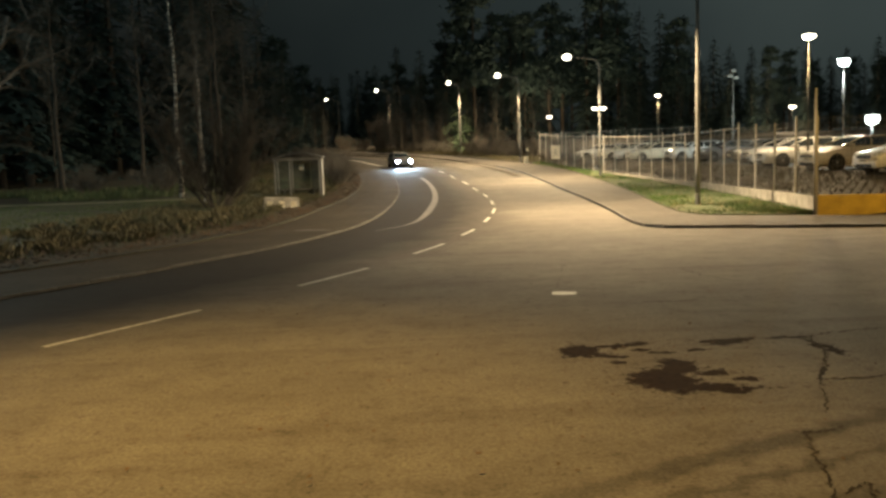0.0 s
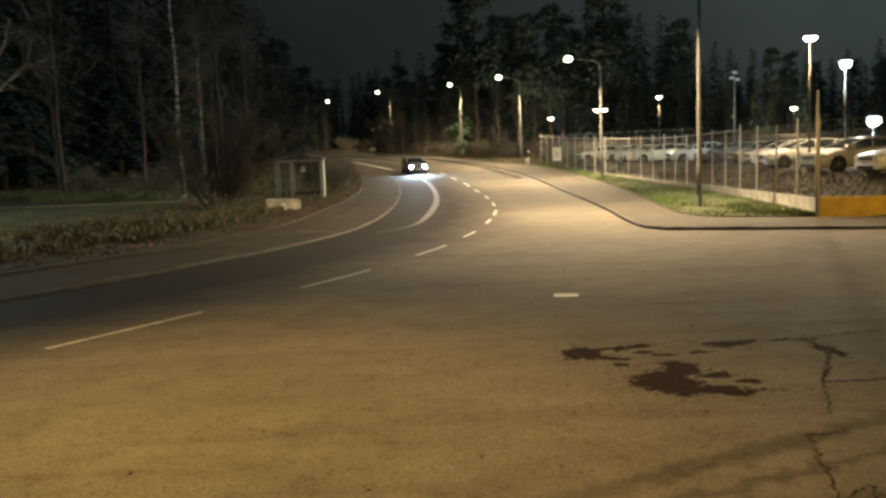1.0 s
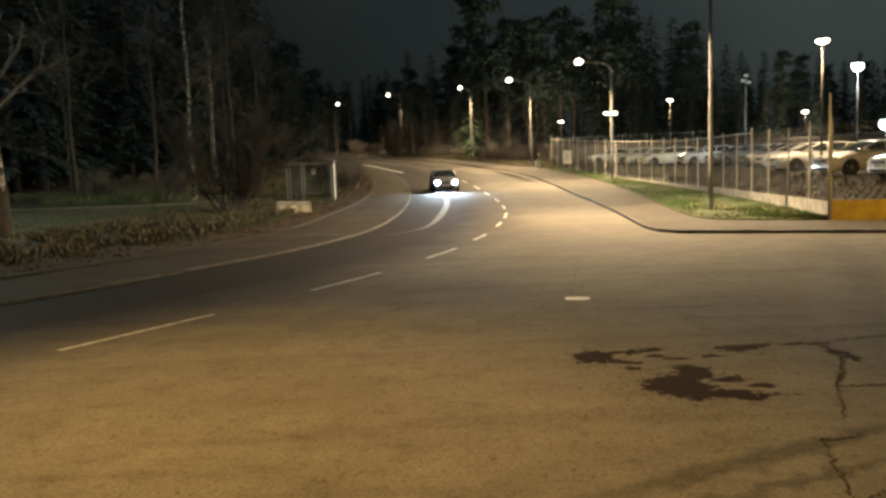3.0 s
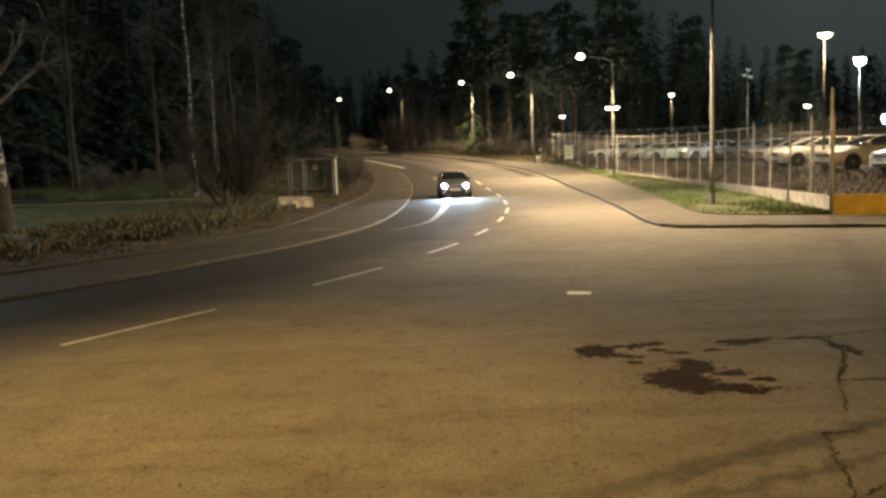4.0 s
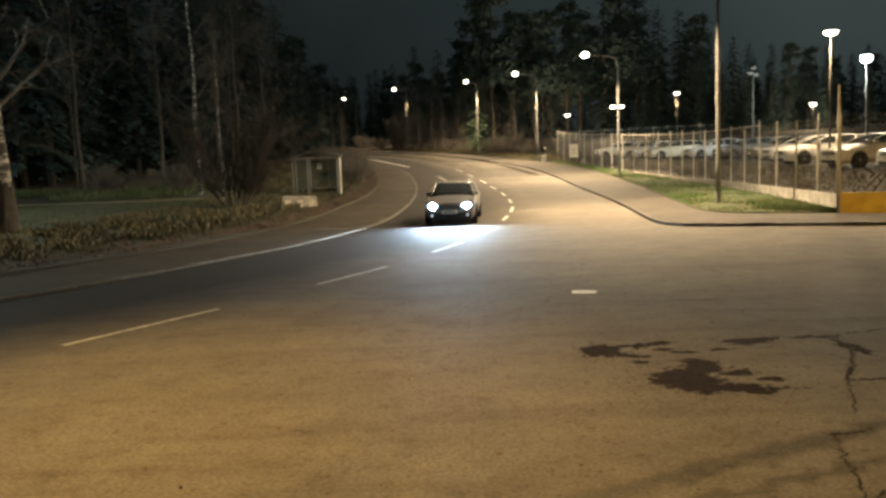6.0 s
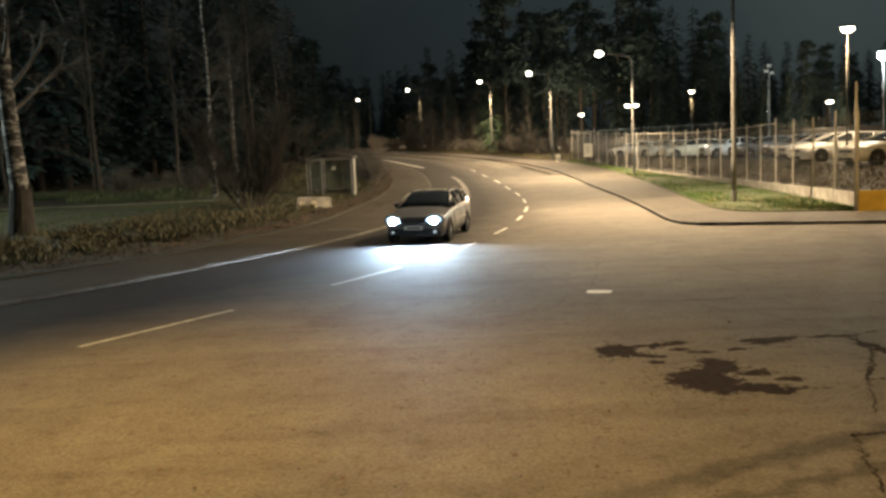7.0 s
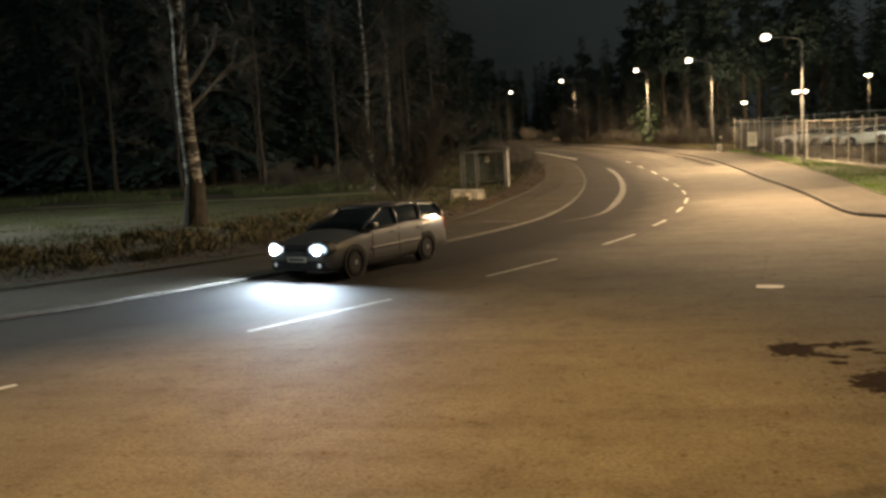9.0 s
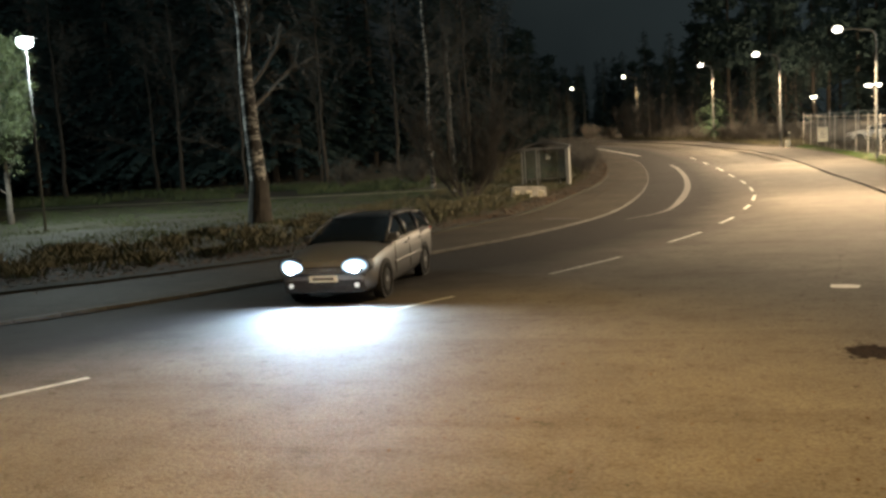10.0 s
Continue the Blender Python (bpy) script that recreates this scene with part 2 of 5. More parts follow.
WEED = mat("withered_weed", (0.055, 0.045, 0.030), 0.9, (0.028, 0.024, 0.016), 1.0, 6.0, 0.0)
LEAF_GREEN = mat("tree_leaf", (0.065, 0.08, 0.024), 0.7, (0.035, 0.045, 0.014), 1.0, 5.0, 0.0)
LEAF_LITTER = mat("fallen_leaf", (0.30, 0.20, 0.07), 0.8, (0.16, 0.09, 0.035), 1.0, 5.0, 0.0)
OLD_LEAF = mat("old_fallen_leaf", (0.105, 0.060, 0.028), 0.85, (0.035, 0.022, 0.012), 1.0, 5.0, 0.0)
NEEDLE = mat("conifer_needles", (0.062, 0.105, 0.100), 0.8, (0.040, 0.072, 0.070), 0.6, 4.0, 0.0)
# Lighter needle copy: lamp light on the young spruce, put into its colour
LIT_NEEDLE = mat("young_spruce_needles", (0.10, 0.15, 0.085), 0.8, (0.065, 0.105, 0.06), 0.9, 4.0, 0.0)
BARK = mat("grey_bark", (0.17, 0.145, 0.115), 0.9, (0.08, 0.068, 0.055), 3.0, 25.0, 0.5)
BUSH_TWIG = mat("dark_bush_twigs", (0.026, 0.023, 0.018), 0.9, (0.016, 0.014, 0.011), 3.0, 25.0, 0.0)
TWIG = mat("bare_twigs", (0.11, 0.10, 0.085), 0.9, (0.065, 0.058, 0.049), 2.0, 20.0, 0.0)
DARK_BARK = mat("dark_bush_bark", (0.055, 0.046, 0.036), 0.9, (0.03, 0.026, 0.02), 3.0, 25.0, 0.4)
STEEL = mat("galvanised_steel", (0.165, 0.165, 0.158), 0.6, (0.115, 0.115, 0.11), 4.0, 50.0, 0.05, metal=0.15)
LOT_STEEL = mat("weathered_lamp_column", (0.11, 0.105, 0.095), 0.7, (0.07, 0.068, 0.06), 4.0, 50.0, 0.05)
POST_PAINT = mat("fence_post_paint", (0.36, 0.345, 0.31), 0.55, (0.25, 0.24, 0.215), 3.0, 50.0, 0.05)
SHELTER_PAINT = mat("shelter_frame_paint", (0.20, 0.195, 0.18), 0.55, (0.13, 0.125, 0.115), 3.0, 50.0, 0.05)
DARK_METAL = mat("dark_painted_metal", (0.05, 0.05, 0.052), 0.5, (0.03, 0.03, 0.03), 5.0, 60.0, 0.05)
CONCRETE = mat("weathered_concrete", (0.34, 0.325, 0.29), 0.88, (0.17, 0.16, 0.14), 2.0, 30.0, 0.3)
YELLOW = mat("yellow_board_paint", (0.62, 0.42, 0.06), 0.7, (0.42, 0.27, 0.04), 2.0, 30.0, 0.15)
SIGN_WHITE = mat("sign_plate", (0.78, 0.74, 0.62), 0.5, (0.66, 0.62, 0.5), 3.0, 30.0, 0.02)
BAR_INK = mat("print_ink", (0.10, 0.09, 0.08), 0.6, None, 3.0, 30.0, 0.0)
TYRE = mat("tyre_rubber", (0.02, 0.02, 0.02), 0.9, None, 6.0, 60.0, 0.1, spec=0.12)
RIM = mat("alloy_rim", (0.26, 0.26, 0.27), 0.4, (0.17, 0.17, 0.18), 6.0, 60.0, 0.0, metal=0.3)
BLACK_PLASTIC = mat("black_plastic", (0.025, 0.025, 0.027), 0.6, None, 6.0, 80.0, 0.05, spec=0.25)
CAR_GLASS = mat("car_window_glass", (0.018, 0.022, 0.025), 0.05, None, 3.0, 30.0, 0.0, spec=0.7, vary=0.0)
SHELTER_GLASS = clear("shelter_glass", (0.10, 0.13, 0.13), 0.12, 0.30)
TAIL_RED = mat("tail_lamp_red", (0.35, 0.02, 0.02), 0.2, None, 6.0, 60.0, 0.0)
LENS_OFF = mat("unlit_headlamp", (0.55, 0.57, 0.6), 0.12, None, 6.0, 60.0, 0.0)
HEADLIGHT = glow("lit_headlamp", (0.66, 0.86, 1.0), 6600.0)
HEADLENS = headlamp_glow("glowing_headlamp_lens", (0.55, 0.80, 1.0), 14.0)
# Faint glow painted in for the bluish reflections on the fog lamps
FOG_GLINT = glow("lit_fog_lamp", (0.75, 0.92, 1.0), 0.25)
LAMP_WARM = glow("lit_street_lens", (1.0, 0.90, 0.68), 8.0)
LAMP_COOL = glow("lit_flood_lens", (0.86, 1.0, 0.93), 8.0)


def paint(name, colour):
    m = mat(name, colour, 0.32, tuple(c * 0.85 for c in colour), 1.5, 300.0, 0.0, spec=0.5, vary=0.0)
    m.node_tree.nodes["Principled BSDF"].inputs["Coat Weight"].default_value = 0.5
    return m


def birch_material():
    m = mat("birch_bark", (0.42, 0.40, 0.36), 0.85, (0.22, 0.205, 0.18), 2.0, 30.0, 0.4)
    n, l = m.node_tree.nodes, m.node_tree.links
    b = n["Principled BSDF"]
    col = b.inputs["Base Color"].links[0].from_socket
    tc, mp, t = n.new("ShaderNodeTexCoord"), n.new("ShaderNodeMapping"), n.new("ShaderNodeTexNoise")
    mp.inputs["Scale"].default_value = (1.6, 1.6, 4.2)
    t.inputs["Scale"].default_value, t.inputs["Detail"].default_value, t.inputs["Roughness"].default_value = 1.25, 6, 0.65
    l.new(tc.outputs["Object"], mp.inputs["Vector"])
    l.new(mp.outputs[0], t.inputs["Vector"])
    r = n.new("ShaderNodeMapRange")
    r.inputs["From Min"].default_value, r.inputs["From Max"].default_value = 0.45, 0.51
    l.new(t.outputs["Fac"], r.inputs["Value"])
    mx = n.new("ShaderNodeMix")
    mx.data_type = "RGBA"
    mx.inputs[7].default_value = (0.035, 0.030, 0.026, 1)
    l.new(r.outputs["Result"], mx.inputs[0])
    l.new(col, mx.inputs[6])
    l.new(mx.outputs[2], b.inputs["Base Color"])
    return m


BIRCH = birch_material()


# ---- building helpers ----
def part(name, bm, material, parent=None, label="", smooth=False):
    """Links a bmesh as one mesh object, under a thing or a part."""
    me = bpy.data.meshes.new(name)
    bm.normal_update()
    bm.to_mesh(me)
    bm.free()
    me.materials.append(material)
    if smooth:
        me.shade_smooth()
    ob = new(name, me)
    ob.parent = parent
    if label:
        ob["label"] = label
    return ob


def again(name, mesh, parent, m=None):
    """One more piece on a mesh that is already there."""
    ob = new(name, mesh)
    ob.parent = parent
    if m is not None:
        ob.matrix_basis = m
    return ob


def thing(name, label, category, group="", kind="", m=None):
    ob = tagged(new(name), label, category, group, kind)
    if m is not None:
        ob.matrix_basis = m
    return ob


def box(bm, x0, y0, z0, x1, y1, z1, m=None, bev=0.0):
    co = [(x0, y0, z0), (x1, y0, z0), (x1, y1, z0), (x0, y1, z0), (x0, y0, z1), (x1, y0, z1), (x1, y1, z1), (x0, y1, z1)]
    vs = [bm.verts.new(m @ Vector(c) if m else c) for c in co]
    fs = [bm.faces.new([vs[i] for i in f]) for f in ((3, 2, 1, 0), (4, 5, 6, 7), (0, 1, 5, 4), (1, 2, 6, 5), (2, 3, 7, 6), (3, 0, 4, 7))]
    if bev:
        es = list({e for f in fs for e in f.edges})
        bmesh.ops.bevel(bm, geom=es, offset=bev, segments=2, affect="EDGES", profile=0.5)
    return vs


def tube(bm, pts, radii, seg=8, caps=True):
    """A tapered round bar along points."""
    pts = [Vector(p) for p in pts]
    rings = []
    for i, p in enumerate(pts):
        d = (pts[min(i + 1, len(pts) - 1)] - pts[max(i - 1, 0)]).normalized()
        a = d.cross(Vector((0, 0, 1)) if abs(d.z) < 0.9 else Vector((1, 0, 0))).normalized()
        b = d.cross(a)
        r = radii[i] if hasattr(radii, "__len__") else radii
        rings.append([bm.verts.new(p + (a * math.cos(2 * math.pi * k / seg) + b * math.sin(2 * math.pi * k / seg)) * r) for k in range(seg)])
    for p, q in zip(rings, rings[1:]):
        for k in range(seg):
            bm.faces.new((p[k], p[(k + 1) % seg], q[(k + 1) % seg], q[k]))
    if caps:
        bm.faces.new(rings[0][::-1])
        bm.faces.new(rings[-1])


def smooth_line(pts, n):
    """n points evenly along a Catmull-Rom curve through the given plan points."""
    p = np.array(pts, float)
    q = np.vstack([2 * p[0] - p[1], p, 2 * p[-1] - p[-2]])
    fine = []
    for i in range(1, len(q) - 2):
        for u in np.linspace(0, 1, 24, endpoint=False):
            a, b, c, d = q[i - 1:i + 3]
            fine.append(0.5 * (2 * b + (c - a) * u + (2 * a - 5 * b + 4 * c - d) * u * u + (3 * b - a - 3 * c + d) * u ** 3))
    fine.append(p[-1])
    fine = np.array(fine)
    s = np.r_[0, np.cumsum(np.linalg.norm(np.diff(fine, axis=0), axis=1))]
    t = np.linspace(0, s[-1], n)
    return np.stack([np.interp(t, s, fine[:, 0]), np.interp(t, s, fine[:, 1])], 1), s[-1]


def ribbon(name, inner, outer, n, lift, material, cross=4, rough=0.0, skirt=0.35, parent=None, bulge=None):
    """A slab of ground between two plan curves, following the land at a given lift, with its sides going down."""
    a, _ = smooth_line(inner, n)
    b, _ = smooth_line(outer, n)
    bm = bmesh.new()
    grid = []
    for i in range(n):
        row = []
        for k in range(cross + 1):
            x, y = a[i] + (b[i] - a[i]) * k / cross
            edge = k in (0, cross) or i in (0, n - 1)
            z = terr(x, y) + lift + (0 if edge else rough * noise.noise((x * 0.5, y * 0.5, 3.0)))
            if bulge:
                z += bulge(k / cross, x, y)
            row.append(bm.verts.new((x, y, z)))
        grid.append(row)
    for i in range(n - 1):
        for k in range(cross):
            bm.faces.new((grid[i][k], grid[i][k + 1], grid[i + 1][k + 1], grid[i + 1][k]))
    rim = [r[0] for r in grid] + grid[-1][1:] + [r[-1] for r in grid[-2::-1]] + grid[0][-2:0:-1]
    low = [bm.verts.new((v.co.x, v.co.y, v.co.z - lift - skirt)) for v in rim]
    for i in range(len(rim)):
        j = (i + 1) % len(rim)
        bm.faces.new((rim[i], low[i], low[j], rim[j]))
    bmesh.ops.recalc_face_normals(bm, faces=bm.faces)
    return part(name, bm, material, parent, smooth=False)


# ---- ground, road, pavements ----
KERB_LEFT = [(-60, -36), (-40, -16), (-24, -1.5), (-15.5, 7.0), (-10.3, 12.9), (-8.2, 15.95), (-6.95, 18.05), (-5.75, 20.5), (-4.35, 23.5), (-3.25, 27.0), (-2.65, 30.6),
             (-2.32, 36.9), (-2.35, 46.6), (-2.75, 56.6), (-3.75, 67.3), (-5.3, 76.3), (-7.3, 85.0), (-9.8, 92.6), (-12.8, 99.0), (-18.5, 107.5), (-30, 121), (-52, 138)]
WALK_LEFT = [(-62, -33), (-42, -12.5), (-27, 2.0), (-18.5, 10.2), (-12.7, 15.7), (-10.6, 18.2), (-9.3, 20.2), (-8.0, 22.4), (-7.0, 25.2), (-6.0, 28.6), (-5.5, 32.0),
             (-5.25, 37.5), (-5.0, 46.0), (-5.2, 57.0), (-6.2, 67.0), (-7.7, 76.3), (-9.7, 85.5), (-12.1, 93.4), (-15.0, 100), (-20.5, 108.5), (-32, 122.5), (-54, 140)]
KERB_RIGHT = [(60, 9.5), (40, 15.2), (25, 19.3), (11.8, 22.95), (9.6, 23.65), (7.3, 24.4), (6.4, 24.75), (5.97, 25.6), (5.95, 27.8), (6.25, 32.4), (6.55, 38.9), (6.75, 47.3),
              (6.68, 57.0), (6.1, 66.6), (4.9, 74.0), (3.2, 80.5), (0.8, 88), (-2.5, 96.5), (-7.0, 104.5), (-14, 113.5), (-27, 126.5), (-50, 144)]
WALK_RIGHT = [(61, 12.3), (41, 18), (26, 22.1), (13.1, 25.7), (10.9, 26.6), (9.2, 27.3), (8.4, 28.0), (8.1, 29.2), (8.15, 31.0), (8.6, 35.5), (9.2, 41.0), (9.75, 47.3),
              (10.0, 57.2), (9.5, 66.7), (7.9, 75.5), (5.6, 82.0), (3.0, 89.2), (-0.5, 97.6), (-5.0, 106), (-12, 115), (-25.5, 128), (-49, 146)]
FENCE = [(11.56, 26.75), (11.85, 29.5), (12.05, 33.0), (12.35, 38), (12.55, 43.0), (12.55, 48), (12.35, 52.8), (11.5, 59.0), (9.95, 69.4), (8.95, 78.0)]


def build_ground():
    bm = bmesh.new()
    xs = [-900, -400, -200, -120] + list(range(-90, 91, 10)) + [120, 200, 400, 900]
    ys = [-900, -400, -200, -100, -50, -20, 0, 20, 40] + list(range(46, 150, 6)) + [160, 180, 220, 300, 450, 900]
    grid = [[bm.verts.new((x, y, terr(x, y) - 0.06)) for x in xs] for y in ys]
    for r, q in zip(grid, grid[1:]):
        for k in range(len(xs) - 1):
            bm.faces.new((r[k], r[k + 1], q[k + 1], q[k]))
    return tagged(part("ground", bm, SOIL), "dark leaf-strewn soil under the woods", "ground", kind="structure")


def build_road():
    """The carriageway with the open junction; u runs across from the left kerb in metres, v along it."""
    n = 190
    a, length = smooth_line(KERB_LEFT, n)
    offs = [0, 0.6, 1.2, 2, 3, 4, 5, 6, 7.5, 9, 11, 14, 18, 24, 32, 42, 55, 70]
    bm = bmesh.new()
    uv = bm.loops.layers.uv.new("UVMap")
    grid = []
    for i in range(n):
        d = a[min(i + 1, n - 1)] - a[max(i - 1, 0)]
        d = d / np.linalg.norm(d)
        row = []
        reach = 70.0 if a[i][1] < 60 else 26.0
        for o in offs:
            o2 = min(o, reach * o / 70.0 if reach < 70 and o > 9 else o)
            x, y = a[i] + np.array([d[1], -d[0]]) * o2
            row.append((bm.verts.new((x, y, terr(x, y))), o2, length * i / (n - 1)))
        grid.append(row)
    for r, q in zip(grid, grid[1:]):
        for k in range(len(offs) - 1):
            cell = (r[k], r[k + 1], q[k + 1], q[k])
            f = bm.faces.new([c[0] for c in cell])
            for loop, c in zip(f.loops, cell):
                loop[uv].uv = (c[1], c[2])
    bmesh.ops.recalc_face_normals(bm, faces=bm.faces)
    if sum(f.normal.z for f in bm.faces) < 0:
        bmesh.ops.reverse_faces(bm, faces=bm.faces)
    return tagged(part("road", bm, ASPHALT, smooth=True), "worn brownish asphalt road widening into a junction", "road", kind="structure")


def flat_strip(bm, line, widths, lift):
    """A thin painted strip along plan points, lying on the road."""
    p = np.array(line, float)
    prev = None
    for i in range(len(p)):
        d = p[min(i + 1, len(p) - 1)] - p[max(i - 1, 0)]
        d = d / np.linalg.norm(d)
        w = widths[i] if hasattr(widths, "__len__") else widths
        nrm = np.array([-d[1], d[0]]) * w / 2
        q = [bm.verts.new((*(p[i] + s * nrm), terr(*p[i]) + lift)) for s in (1, -1)]
        if prev:
            bm.faces.new((prev[0], prev[1], q[1], q[0]))
        prev = q
    return bm


CENTRE = [(-9.9, 4.6), (-7.54, 7.95), (-5.42, 11.55), (-3.9, 14.1), (-2.75, 16.2), (-1.58, 18.5), (-0.69, 20.75), (0.05, 22.8), (0.56, 24.8), (1.03, 26.75), (1.42, 29.1), (1.73, 31.2),
          (2.0, 33.6), (2.2, 36.0), (2.31, 39.5), (2.35, 43.5), (2.25, 48.0), (2.0, 52.2), (1.6, 58.0), (0.9, 64), (0.0, 71), (-1.4, 79), (-3.4, 87), (-6.2, 95)]


def build_markings(road):
    line, length = smooth_line(CENTRE, 800)
    s = np.linspace(0, length, 800)

    def dash(a, b, width, mater=PAINT_LINE, name="lane_marking"):
        k = (s >= a) & (s <= b)
        bm = flat_strip(bmesh.new(), line[k][:: max(1, k.sum() // 6)], width, 0.004)
        part(name, bm, mater, road)

    def along(x, y):
        return s[np.argmin(((line - (x, y)) ** 2).sum(1))]

    ends = [((-9.6, 5.0), (-8.7, 6.3)), ((-8.0, 7.3), (-6.87, 8.95)), ((-5.42, 11.55), (-3.9, 14.12)), ((-2.79, 16.26), (-1.58, 18.58)), ((-0.69, 20.78), (0.07, 22.82)), ((0.53, 24.78), (1.05, 26.74)),
            ((1.38, 29.14), (1.75, 31.21)), ((1.89, 32.83), (2.24, 35.88)), ((2.3, 38.1), (2.3, 41.0)), ((2.33, 44.0), (2.27, 47.4)), ((2.14, 50.0), (1.97, 52.8)), ((1.75, 55.9), (1.55, 59.2)),
            ((1.1, 62.5), (0.8, 65.5)), ((0.3, 69), (-0.1, 72))]
    for a, b in ends:
        dash(along(*a), along(*b), 0.115)
    bay, _ = smooth_line([(-2.1, 27.2), (-1.15, 29.1), (-0.72, 32.0), (-0.40, 38.4), (-0.30, 45.3), (-0.46, 53.0), (-0.92, 60.0), (-1.45, 64.3)], 60)
    part("bay_line", flat_strip(bmesh.new(), bay, [0.05 + 0.24 * min(1, i / 12) for i in range(60)], 0.004), FADED_LINE, road, "broad faded pale band along the bus bay")
    far, _ = smooth_line([(-4.3, 77.6), (-6.3, 84.2), (-8.9, 92.6), (-11.5, 98.5)], 16)
    part("edge_line", flat_strip(bmesh.new(), far, 0.30, 0.004), PAINT_LINE, road)
    bm = flat_strip(bmesh.new(), [(1.80, 14.37), (1.93, 14.35), (2.06, 14.32), (2.19, 14.28)], [0.27, 0.32, 0.30, 0.22], 0.005)
    part("paint_patch", bm, mat("white_patch", (0.72, 0.70, 0.64), 0.6, (0.5, 0.48, 0.44), 8.0, 60.0, 0.1), road)
    dark = mat("damp_patch", (0.045, 0.040, 0.035), 0.6, (0.03, 0.027, 0.024), 6.0, 40.0, 0.1)
    track, _ = smooth_line([(-62, 53.5), (-44, 51.2), (-32, 50.4), (-22, 49.4), (-14, 49.8), (-9.5, 50.4)], 40)
    part("meadow_path", flat_strip(bmesh.new(), track, 1.7, 0.135), mat("pale_gravel", (0.20, 0.20, 0.13), 0.9, (0.10, 0.11, 0.06), 0.8, 20.0, 0.3), road, "pale trodden gravel path across the meadow")
    # Dark strip of uneven width on the left pavement
    part("damp_patch", flat_strip(bmesh.new(), [(-4.75, 27.85), (-4.4, 27.72), (-3.9, 27.52), (-3.5, 27.38)], [0.15, 0.5, 0.42, 0.12], 0.062), dark, road)
    rnd = random.Random(5)
    crack_mat = mat("crack_filler", (0.044, 0.035, 0.026), 0.9, (0.022, 0.018, 0.014), 8.0, 60.0, 0.2, spec=0.08)
    for pts, w in (([(3.55, 10.62), (4.1, 10.5), (4.48, 10.55), (5.0, 10.75), (5.6, 10.85), (6.4, 10.8)], 0.05), ([(4.42, 10.5), (4.38, 9.9), (4.15, 9.3), (3.95, 8.95), (3.78, 8.6)], 0.06),
                   ([(3.78, 8.6), (4.3, 8.62), (5.0, 8.8), (5.6, 8.75)], 0.055), ([(3.78, 8.6), (3.6, 8.1), (3.35, 7.5)], 0.025), ([(2.9, 7.05), (3.1, 7.02), (3.35, 7.15)], 0.03),
                   ([(2.98, 7.05), (2.8, 6.4), (2.62, 5.6)], 0.025), ([(2.7, 5.75), (2.95, 5.9), (2.75, 5.4)], 0.03), ([(4.6, 16.6), (4.72, 15.9), (4.95, 15.2), (5.2, 14.9)], 0.03), ([(3.1, 13.3), (3.55, 13.25), (3.95, 13.3)], 0.05),
                   ([(3.95, 13.42), (4.6, 13.4), (5.2, 13.45)], 0.025), ([(2.5, 18.0), (2.2, 16.2), (2.0, 15.2)], 0.009)):
        fine, ln = smooth_line(pts, 40)
        fine = fine + np.array([[rnd.gauss(0, 0.018), rnd.gauss(0, 0.018)] for _ in range(40)])
        part("crack", flat_strip(bmesh.new(), fine, [w * rnd.uniform(0.2, 1.25) for _ in range(40)], 0.0045), crack_mat, road)


def kerb_row(line, count, owner, height=0.13, width=0.085):
    """Kerbstones end to end, each a piece of its own."""
    pts, length = smooth_line(line, count + 1)
    bm = bmesh.new()
    step = length / count
    box(bm, -step / 2 + 0.006, -width / 2, -0.2, step / 2 - 0.006, width / 2, height, bev=0.012)
    mesh = None
    rnd = random.Random(9)
    for a, b in zip(pts, pts[1:]):
        mid, ang = (a + b) / 2, math.degrees(math.atan2(*(b - a)[::-1]))
        tilt = -math.degrees(math.atan2(terr(*b) - terr(*a), step))
        m = pose(mid[0], mid[1], terr(*mid) + rnd.uniform(-0.012, 0.012), rnd.uniform(-1.5, 1.5), tilt, ang)
        if mesh is None:
            first = part("kerbstone", bm, KERB, owner)
            mesh, first.matrix_basis = first.data, m
        else:
            again("kerbstone", mesh, owner, m)


